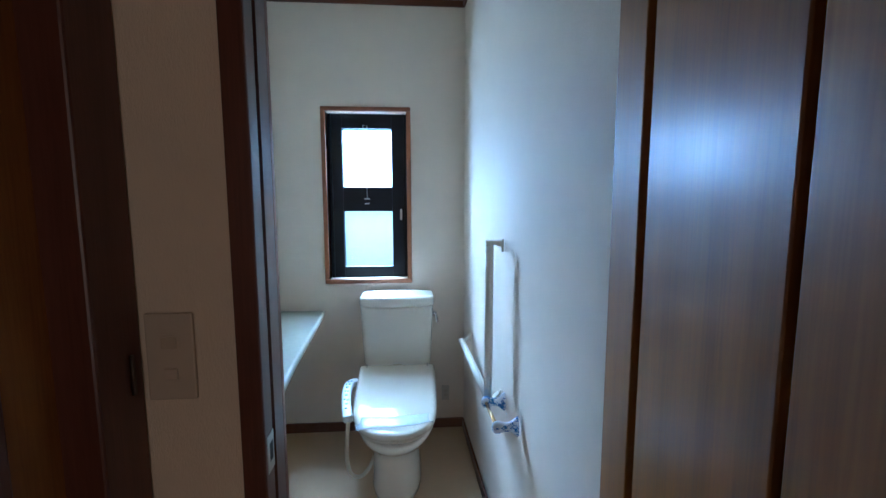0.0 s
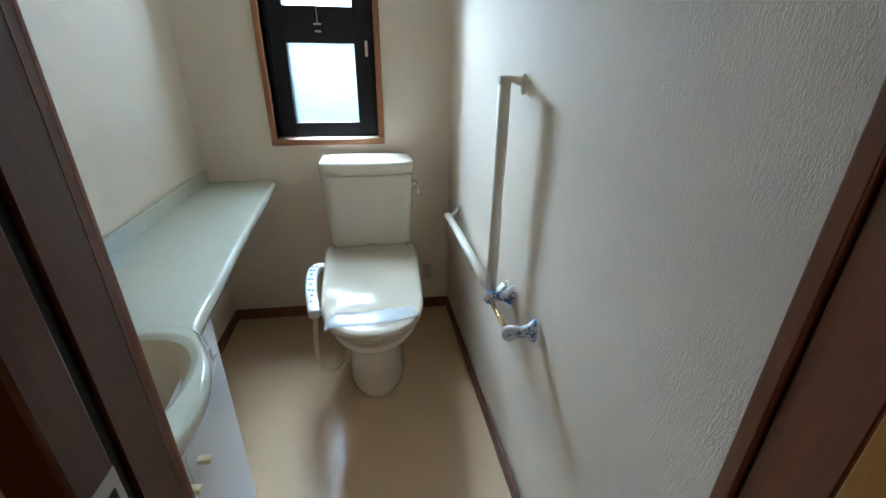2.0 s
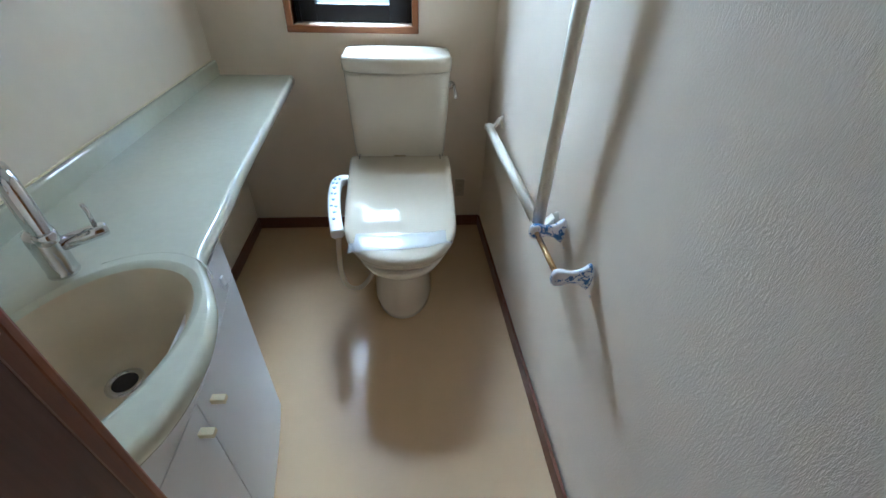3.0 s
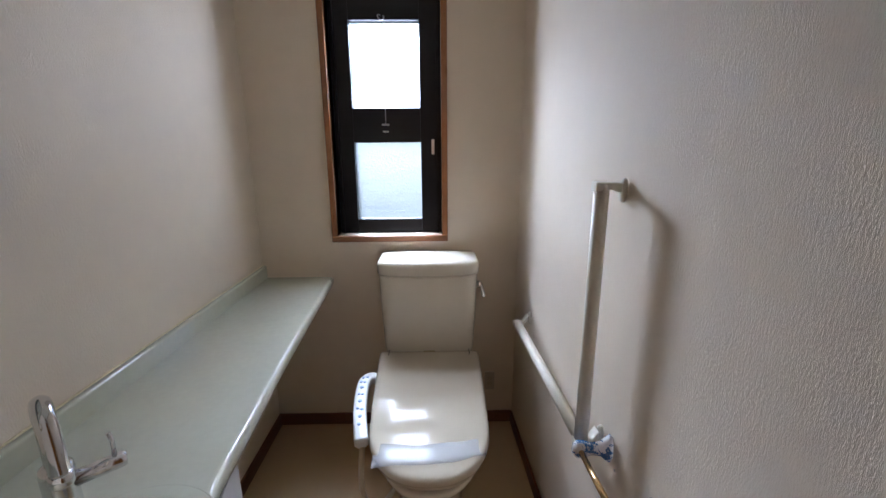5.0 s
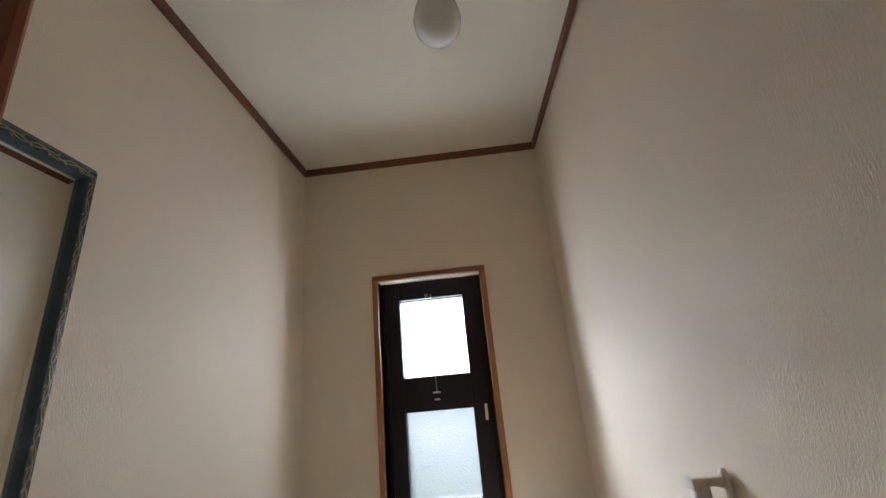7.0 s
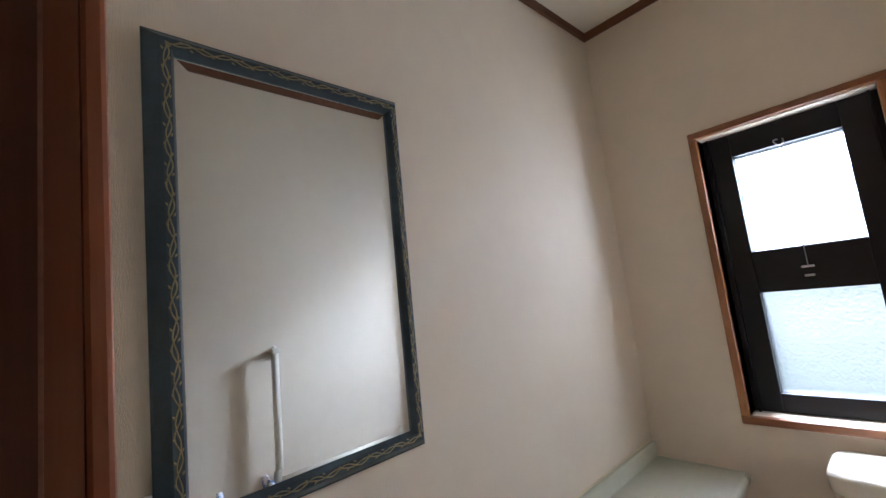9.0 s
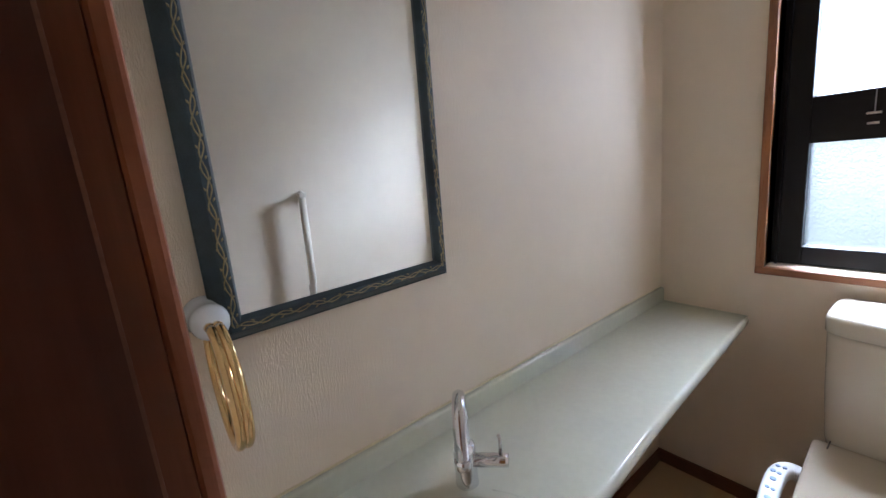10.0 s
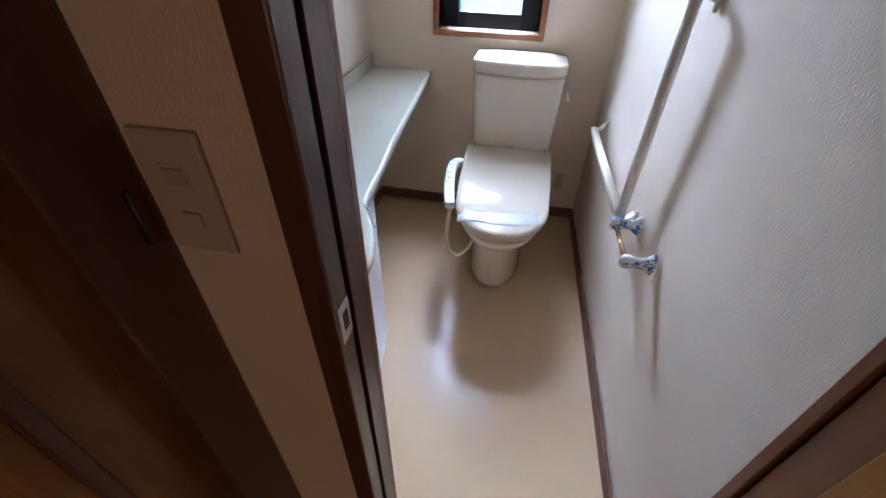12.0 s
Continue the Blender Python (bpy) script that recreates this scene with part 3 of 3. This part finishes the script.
def vanity_top():
    t = thing("vanity_counter", "pale green marbled counter with oval cream basin beside the toilet", "washbasin counter")
    edge = counter_edge()
    wall_pts = [(LEFT + 0.001, 1.375), (LEFT + 0.001, 2.990)]

    def inset(d):
        out = []
        n = len(edge)
        for i, (x, y) in enumerate(edge):
            x0, y0 = edge[max(i - 1, 0)]
            x1, y1 = edge[min(i + 1, n - 1)]
            tx, ty = x1 - x0, y1 - y0
            ln = math.hypot(tx, ty) or 1
            out.append((x + ty / ln * d, y - tx / ln * d if 0 < i < n - 1 else y))
        return out

    def outline(d):
        return inset(d) + wall_pts

    # rounded slab edge as stacked outlines
    prof = [(0.012, CZ - 0.038), (0.003, CZ - 0.034), (0.0, CZ - 0.026), (0.0, CZ - 0.012), (0.003, CZ - 0.004), (0.009, CZ - 0.0005), (0.014, CZ)]
    rings = [[Vector((x, y, z)) for x, y in outline(d)] for d, z in prof]
    bm = bmesh.new()
    loft(rings, bm, cap=False)
    # top face with the basin's hole: fill between the last outline and the ring
    bm.verts.ensure_lookup_table()
    k = len(rings[0])
    topv = bm.verts[:][-k:]
    inner = [bm.verts.new(p) for p in basin_ring(1.09, CZ)]
    es = []
    for loop in (topv, inner):
        for i in range(len(loop)):
            a, b = loop[i], loop[(i + 1) % len(loop)]
            es.append(bm.edges.get((a, b)) or bm.edges.new((a, b)))
    bmesh.ops.triangle_fill(bm, use_beauty=True, edges=es, normal=(0, 0, 1))
    botv = bm.verts[:][:k]
    inner2 = [bm.verts.new(p) for p in basin_ring(1.04, CZ - 0.038)]
    es = []
    for loop in (botv, inner2):
        for i in range(len(loop)):
            a, b = loop[i], loop[(i + 1) % len(loop)]
            es.append(bm.edges.get((a, b)) or bm.edges.new((a, b)))
    bmesh.ops.triangle_fill(bm, use_beauty=True, edges=es, normal=(0, 0, -1))
    top = part("countertop", bm, "counter", t, "pale green marbled resin countertop")
    for f in top.data.polygons:
        f.use_smooth = abs(f.normal.z) < 0.98
    # soft lip round the basin
    lip = loft([basin_ring(1.09, CZ), basin_ring(1.07, CZ - 0.0008), basin_ring(1.04, CZ - 0.0026), basin_ring(1.0, CZ - 0.0060)], cap=False)
    part("basin_lip", lip, "counter", t, "soft sunken lip round the basin", smooth=True)
    # basin
    rings = [basin_ring(1.0, CZ - 0.0060), basin_ring(0.975, CZ - 0.0100), basin_ring(0.93, CZ - 0.019), basin_ring(0.85, CZ - 0.041), basin_ring(0.79, CZ - 0.080), basin_ring(0.70, CZ - 0.115, dy=0.01),
             basin_ring(0.56, CZ - 0.138, dx=-0.01, dy=0.02), basin_ring(0.34, CZ - 0.146, dx=-0.02, dy=0.04), basin_ring(0.14, CZ - 0.150, dx=-0.028, dy=0.055)]
    bm = loft(rings, cap=False)
    bm.faces.new(bm.verts[:][-64:])
    part("basin", bm, "basin", t, "oval cream moulded basin", smooth=True)
    dr = part("drain", lathe([(0.019, 0.0), (0.021, 0.003), (0.027, 0.003), (0.030, 0.001), (0.030, -0.002)], (BXC - 0.014, BYC + 0.055, CZ - 0.149), "z", 28, cap=False), "chrome", t, "chrome drain ring", smooth=True)
    part("drain_hole", lathe([(0.0195, 0.0), (0.0195, 0.002)], (BXC - 0.014, BYC + 0.055, CZ - 0.1495), "z", 24), "black", dr)
    # low moulded ridge behind the basin
    ridge = []
    for k in range(25):
        a = radians(52 + 78 * k / 24)
        u, v = (BA + 0.034) * math.cos(a), (BB + 0.038) * math.sin(a)
        ridge.append((BXC + u * math.cos(BROT) - v * math.sin(BROT), BYC + u * math.sin(BROT) + v * math.cos(BROT), CZ - 0.0011))
    part("moulded_ridge", tube(ridge, 0.0016, 8), "counter", t, "faint moulded ridge behind the basin", smooth=True)
    part("sealant_line", box(LEFT + 0.0004, LEFT + 0.004, 1.376, 2.994, CZ + 0.052, CZ + 0.0555), "knob", t, "thin yellowed sealant line")
    # upstand along the wall
    part("upstand", box(LEFT + 0.0005, LEFT + 0.018, 1.375, 2.995, CZ - 0.02, CZ + 0.052), "counter", t, "pale green upstand along the wall", bevel=0.006, segs=3)
    return t


vanity_top()


def cabinet():
    c = thing("vanity_cabinet", "pale grey laminate cabinet with cream knobs under the basin", "cabinet")
    pl = [(-0.752, 1.972), (-0.740, 1.92), (-0.720, 1.80), (-0.704, 1.65), (-0.699, 1.376)]
    pts = [(p.x, p.y) for p in bezier([(x, y, 0) for x, y in pl], 5)]
    back = [(LEFT + 0.002, 1.376), (LEFT + 0.002, 1.972)]
    bm = prism(pts + back, 0.060, 0.570)
    part("body", bm, "cabinet", c, "pale grey laminate body")
    part("plinth", box(LEFT + 0.002, -0.782, 1.376, 1.970, 0.0, 0.0595), "cabinet", c, "recessed pale plinth")

    def skin(i0, i1, z0, z1, name, label):
        sub = list(pts[i0:i1 + 1])
        if i0:
            sub[0] = (sub[0][0], sub[0][1] - 0.003)
        bm = bmesh.new()
        outer = [(x + 0.014, y) for x, y in sub]
        inner = [(x + 0.0015, y) for x, y in sub]
        return part(name, prism(outer + inner[::-1], z0, z1, bm), "cabinet", c, label)

    n = len(pts)
    mid = 15
    skin(0, n - 1, 0.582, CZ - 0.040, "apron_panel", "fixed front panel under the counter")
    a = skin(0, mid, 0.062, 0.578, "door", "curved pale grey cabinet door")
    b = skin(mid, n - 1, 0.062, 0.578, "door", "curved pale grey cabinet door")
    return c


cab = cabinet()


def knob(parent, x, y, z):
    bm = box(x, x + 0.025, y - 0.007, y + 0.007, z - 0.006, z + 0.006)
    return part("knob", bm, "knob", parent, "small cream plastic knob", bevel=0.0015)


knob(cab, -0.6925, 1.684, 0.533)
knob(cab, -0.6890, 1.622, 0.533)


def hook(x, y, z):
    bm = box(x, x + 0.005, y - 0.006, y + 0.006, z - 0.014, z + 0.014)
    h = thing("towel_hook", "small white plastic hook stuck on the cabinet front", "hook")
    part("hook_plate", bm, "white", h, bevel=0.0015)
    part("hook_arm", tube([(x + 0.002, y, z - 0.006), (x + 0.008, y, z - 0.009), (x + 0.011, y, z - 0.003)], 0.0022, 10), "white", h, smooth=True)
    return h


hook(-0.716, 1.885, 0.628)


def faucet():
    f = thing("faucet", "chrome gooseneck tap with a side lever, on the green counter", "tap")
    x, y, z = -0.918, 1.812, CZ
    part("base", lathe([(0.0212, 0), (0.0218, 0.002), (0.0212, 0.005), (0.0205, 0.010), (0.0205, 0.075), (0.019, 0.085), (0.012, 0.090)], (x, y, z), "z", 32), "chrome", f, "chrome tap body", smooth=True)
    part("spout", tube(bezier([(x, y, z + 0.085), (x, y, z + 0.15), (x + 0.006, y - 0.006, z + 0.190), (x + 0.026, y - 0.022, z + 0.209), (x + 0.048, y - 0.042, z + 0.196), (x + 0.057, y - 0.050, z + 0.160), (x + 0.060, y - 0.053, z + 0.120)], 8), 0.0112, 20), "chrome", f, "curved chrome spout", smooth=True)
    part("nozzle", lathe([(0.0115, 0), (0.0135, 0.003), (0.0135, 0.016), (0.0115, 0.019)], (x + 0.060, y - 0.053, z + 0.104), "z", 20), "chrome", f, "chrome aerator", smooth=True)
    part("valve", tube([(x + 0.012, y + 0.009, z + 0.052), (x + 0.056, y + 0.046, z + 0.055), (x + 0.060, y + 0.049, z + 0.055)], [0.0128, 0.0128, 0.0112], 22), "chrome", f, "chrome side valve", smooth=True)
    part("lever", tube([(x + 0.050, y + 0.040, z + 0.064), (x + 0.050, y + 0.041, z + 0.094), (x + 0.047, y + 0.041, z + 0.108)], [0.0035, 0.003, 0.0035], 10), "chrome", f, "thin chrome lever", smooth=True)
    f.matrix_world = Matrix.Translation((x, y, z)) @ Matrix.Diagonal((1.06, 1.06, 0.97, 1)) @ Matrix.Translation((-x, -y, -z))
    return f


faucet()

# ---- mirror ----


def mirror():
    g = thing("wall_mirror", "mirror in slate blue and gilt vine frame above the basin", "mirror")
    y0, y1, z0, z1, x = 1.468, 1.940, 1.088, 1.833, LEFT + 0.001
    w = 0.040

    def mitred(p, q, inp, inq):
        """One side of the frame; p, q outer ends, inp, inq inner ends, as (y, z)."""
        bm = bmesh.new()
        levels = [(0.0, 0.003), (0.08, 0.005), (0.42, 0.023), (0.50, 0.026), (0.84, 0.026), (0.90, 0.022), (1.0, 0.012)]
        cols = []
        for u, h in levels:
            a = Vector((x + h, p[0] + (inp[0] - p[0]) * u, p[1] + (inp[1] - p[1]) * u))
            b = Vector((x + h, q[0] + (inq[0] - q[0]) * u, q[1] + (inq[1] - q[1]) * u))
            cols.append((bm.verts.new(a), bm.verts.new(b)))
        lo = [(bm.verts.new((x, *p)), bm.verts.new((x, *q))), (bm.verts.new((x, *inp)), bm.verts.new((x, *inq)))]
        seq = [lo[0], *cols, lo[1]]
        for c0, c1 in zip(seq, seq[1:]):
            bm.faces.new((c0[0], c0[1], c1[1], c1[0]))
        bm.faces.new((lo[0][0], lo[1][0], lo[1][1], lo[0][1]))
        bm.faces.new([s[0] for s in seq])
        bm.faces.new([s[1] for s in seq])
        return bm

    O = [(y0, z0), (y1, z0), (y1, z1), (y0, z1)]
    I = [(y0 + w, z0 + w), (y1 - w, z0 + w), (y1 - w, z1 - w), (y0 + w, z1 - w)]
    for i in range(4):
        j = (i + 1) % 4
        side = part("frame_side", mitred(O[i], O[j], I[i], I[j]), "mirror_frame", g, "slate blue frame side")
        # gilt vine: a twisting pair of stems with leaves
        a = Vector((0, O[i][0] + (I[i][0] - O[i][0]) * 0.67, O[i][1] + (I[i][1] - O[i][1]) * 0.67))
        b = Vector((0, O[j][0] + (I[j][0] - O[j][0]) * 0.67, O[j][1] + (I[j][1] - O[j][1]) * 0.67))
        d = b - a
        L = d.length
        d.normalize()
        s = Vector((0, -d.z, d.y))
        n = int(L / 0.006)
        bm = bmesh.new()
        for ph, amp in ((0, 0.0046), (1.9, 0.0030)):
            pth = []
            for k in range(n + 1):
                u = k / n * L
                p = a + d * u + s * (amp * math.sin(2 * math.pi * u / 0.058 + ph))
                p.x = x + 0.0262
                pth.append(p)
            tube(pth, 0.0011, 5, bm)
        m = int(L / 0.0145)
        for k in range(m):
            u = (k + 0.5) / m * L
            sg = 1 if k % 2 else -1
            p = a + d * u + s * (sg * 0.006)
            p.x = x + 0.0255
            q = p + d * 0.006 + s * (sg * -0.003)
            q.x = p.x
            tube([p, (p + q) / 2, q], [0.0006, 0.0020, 0.0005], 5, bm)
        part("vine_relief", bm, "gilt", side, "worn gilt vine relief", smooth=True)
    # glass with a bevelled border
    bm = bmesh.new()
    gi, bv = w - 0.002, 0.020
    o = [(y0 + gi, z0 + gi), (y1 - gi, z0 + gi), (y1 - gi, z1 - gi), (y0 + gi, z1 - gi)]
    n_ = [(y0 + gi + bv, z0 + gi + bv), (y1 - gi - bv, z0 + gi + bv), (y1 - gi - bv, z1 - gi - bv), (y0 + gi + bv, z1 - gi - bv)]
    vo = [bm.verts.new((x + 0.0124, *p)) for p in o]
    vi = [bm.verts.new((x + 0.0128, *p)) for p in n_]
    vb = [bm.verts.new((x + 0.004, *p)) for p in o]
    bm.faces.new(vi)
    bm.faces.new(vb[::-1])
    for i in range(4):
        j = (i + 1) % 4
        bm.faces.new((vo[i], vo[j], vi[j], vi[i]))
        bm.faces.new((vb[i], vb[j], vo[j], vo[i]))
    part("mirror_glass", bm, "mirror", g, "silvered glass with a slanted border")
    g.matrix_world = Matrix.Translation((x, y1, z0)) @ Matrix.Rotation(radians(1.6), 4, "Z") @ Matrix.Rotation(radians(1.8), 4, "Y") @ Matrix.Translation((-x, -y1, -z0))
    return g


mirror()


def towel_ring():
    t = thing("towel_ring", "brass towel ring on a white porcelain boss beside the mirror", "towel ring")
    y, z = 1.462, 1.137
    part("boss", lathe([(0.0, 0.0), (0.030, 0.0), (0.031, 0.008), (0.027, 0.020), (0.024, 0.036), (0.027, 0.050), (0.024, 0.064), (0.012, 0.072), (0.0, 0.073)], (LEFT + 0.0005, y, z), "x", 28, cap=False), "porcelain", t, "white porcelain boss", smooth=True)
    u = Vector((math.cos(radians(-1.5)), math.sin(radians(-1.5)), 0))
    nrm = Vector((-u.y, u.x, 0))
    for off in (-0.005, 0.005):
        c = Vector((LEFT + 0.046, y, z - 0.012)) + nrm * off + 0.086 * (u * math.sin(radians(36)) - Vector((0, 0, 1)) * math.cos(radians(36)))
        pts = [c + 0.084 * (u * math.sin(a) + Vector((0, 0, 1)) * math.cos(a)) for a in [2 * math.pi * k / 56 for k in range(57)]]
        part("ring", tube(pts, 0.0070, 12), "brass", t, "polished brass ring", smooth=True)
    return t


towel_ring()

# ---- grab rails ----


def grab_rail():
    g = thing("grab_rail", "L-shaped ivory coated grab rail screwed to the wall beside the toilet", "grab rail")
    off = 0.056
    yv, zl, zt, yb = 2.080, 0.622, 1.192, 2.715
    r = 0.0150
    xa = xr(yv) - off
    part("upright_bar", tube([(xa, yv, zl - 0.01), (xa, yv, zt)], r, 24), "rail", g, "upright ivory bar", smooth=True)
    part("level_bar", tube([(xa, yv, zl), (xr(yb) - off, yb, zl)], r, 24), "rail", g, "level ivory bar", smooth=True)

    def end(y, z, tilt, dy, dz):
        """A flat tapering bracket from the bar to the wall."""
        xw = xr(y + dy)
        xb = xr(y) - off
        bm = loft([[(xb - 0.016, y - 0.016, z - 0.011), (xb - 0.016, y + 0.016, z - 0.011), (xb - 0.016, y + 0.016, z + 0.009), (xb - 0.016, y - 0.016, z + 0.009)],
                   [(xb + 0.017, y - 0.013, z - 0.006), (xb + 0.017, y + 0.013, z - 0.006), (xb + 0.017, y + 0.013, z + 0.008), (xb + 0.017, y - 0.013, z + 0.008)],
                   [(xw - 0.012, y + dy - 0.014, z + dz - 0.010), (xw - 0.012, y + dy + 0.014, z + dz - 0.010), (xw - 0.012, y + dy + 0.014, z + dz + 0.010), (xw - 0.012, y + dy - 0.014, z + dz + 0.010)]])
        b = part("bracket", bm, "rail", g, "ivory end bracket", bevel=0.003)
        rings = [[(xw - h, y + dy + 0.013 * q * math.cos(k), z + dz - 0.006 + 0.024 * q * math.sin(k)) for k in [2 * math.pi * i / 28 for i in range(28)]] for h, q in ((0.0005, 1.0), (0.005, 1.0), (0.008, 0.92), (0.010, 0.7), (0.0105, 0.3))]
        bm = loft(rings)
        part("wall_flange", bm, "rail", g, "upright oval ivory wall plate", smooth=True)
    end(yv, zt - 0.003, 0, 0.02, -0.005)
    end(yb, zl, 0, 0.03, 0.015)
    end(yv, zl - 0.005, 0, 0.02, 0.008)
    return g


grab_rail()


def paper_holder():
    """Blue and white porcelain brackets with a brass rod between them."""
    g = thing("paper_holder", "blue and white porcelain roll holder beside the grab rail", "toilet roll holder")
    z = 0.622
    for y in (2.050, 1.880):
        xw = xr(y)
        rings = []
        prof = [(0.0, 0.030, 0.012, 0.0), (0.004, 0.034, 0.013, 0.0), (0.012, 0.028, 0.012, 0.0), (0.024, 0.017, 0.011, 0.0), (0.042, 0.014, 0.010, 0.0), (0.052, 0.016, 0.011, 0.0), (0.062, 0.020, 0.012, 0.0), (0.075, 0.020, 0.012, 0.0), (0.083, 0.014, 0.009, 0.0), (0.086, 0.004, 0.003, 0.0)]
        for h, a, b, dz in prof:
            rings.append([(xw - 0.0005 - h, y + b * math.copysign(abs(math.cos(q)) ** 0.7, math.cos(q)), z + dz + a * math.sin(q)) for q in [2 * math.pi * k / 28 for k in range(28)]])
        part("bracket", loft(rings), "blue", g, "white porcelain bracket painted with blue sprays", smooth=True)
    xc = xr(1.96) - 0.070
    part("rod", tube([(xr(1.892) - 0.070, 1.892, z), (xc, 1.96, z), (xr(2.038) - 0.070, 2.038, z)], 0.0065, 16), "brass", g, "thin brass rod", smooth=True)
    for y in (2.024, 1.855):
        part("screw", lathe([(0.003, 0), (0.003, 0.002)], (xr(y) - 0.003, y, z - 0.034), "x", 10), "steel", g)
    return g


paper_holder()

# ---- outlets and switches ----


def switch_plate():
    s = thing("switch_plate", "beige wall plate with two small square switches, beside the door frame", "light switch")
    x0, x1, z0, z1, y = -0.694, -0.624, 1.031, 1.166, FRONT_OUT
    p = part("plate", box(x0, x1, y - 0.007, y - 0.0005, z0, z1), "plate", s, "beige plastic plate", bevel=0.0025)
    xm = (x0 + x1) / 2
    part("rocker", box(xm - 0.011, xm + 0.011, y - 0.010, y - 0.0072, 1.112, 1.130), "switch", s, "small rocker", bevel=0.001)
    part("rocker_surround", box(xm - 0.014, xm + 0.014, y - 0.0078, y - 0.0072, 1.108, 1.134), "plate", s)
    part("rocker", box(xm - 0.010, xm + 0.010, y - 0.010, y - 0.0072, 1.064, 1.081), "plate", s, "pilot lamp window", bevel=0.001)
    return s


switch_plate()


def outlet():
    s = thing("wall_outlet", "small cream wall socket low on the window wall beside the toilet", "socket")
    x, z, y = -0.108, 0.214, BACK
    part("plate", box(x - 0.022, x + 0.022, y - 0.008, y - 0.0005, z - 0.045, z + 0.045), "plate", s, "cream plastic plate", bevel=0.002)
    for dz in (-0.012, 0.012):
        part("socket_face", box(x - 0.012, x + 0.012, y - 0.0095, y - 0.0082, z + dz - 0.009, z + dz + 0.009), "switch", s)
    return s


outlet()

# ---- ceiling lamp ----


def ceiling_lamp():
    g = thing("ceiling_lamp", "opal glass bulb-shaped ceiling lamp, switched off, on a pale base", "ceiling lamp")
    c = (-0.372, 2.135, TOP)
    part("base", lathe([(0.0, 0.0), (0.055, -0.0005), (0.055, -0.010), (0.047, -0.020), (0.046, -0.045), (0.0, -0.045)], c, "z", 32, cap=False), "hose", g, "pale cream lamp base", smooth=True)
    part("shade", lathe([(0.040, -0.045), (0.047, -0.052), (0.058, -0.085), (0.063, -0.115), (0.058, -0.145), (0.042, -0.168), (0.020, -0.180), (0.002, -0.183)], c, "z", 40, cap=True), "opal", g, "glossy opal glass shade", smooth=True)
    return g


ceiling_lamp()

# ---- the other door in the corridor ----


def side_door():
    d = tagged(new("door_2"), "dark brown closed door in the corridor wall", kind="structure")
    part("casing", box(CL - 0.10, CL + 0.032, 1.195, 1.2875, 0.006, 2.06), "jamb", d, "dark brown door casing", bevel=0.004)
    part("casing", box(CL - 0.10, CL + 0.032, 0.222, 0.30, 0.006, 2.06), "jamb", d, "dark brown door casing", bevel=0.004)
    part("casing_head", box(CL - 0.10, CL + 0.032, 0.222, 1.2875, 2.06, 2.079), "jamb", d, "dark brown door casing head", bevel=0.004)
    part("door_leaf", box(CL - 0.06, CL - 0.02, 0.302, 1.213, 0.010, 2.058), "door", d, "brown veneer door leaf", bevel=0.002)
    part("hinge", tube([(CL + 0.034, 1.262, 1.05), (CL + 0.034, 1.262, 1.11)], 0.003, 12), "dull_bronze", d, "dull bronze hinge", smooth=True)
    for y in (1.10, 0.42):
        part("panel_bead", box(CL - 0.0205, CL - 0.012, y, y + 0.02, 0.12, 1.95), "jamb", d, "dark upright bead", bevel=0.003)
    return d


side_door()
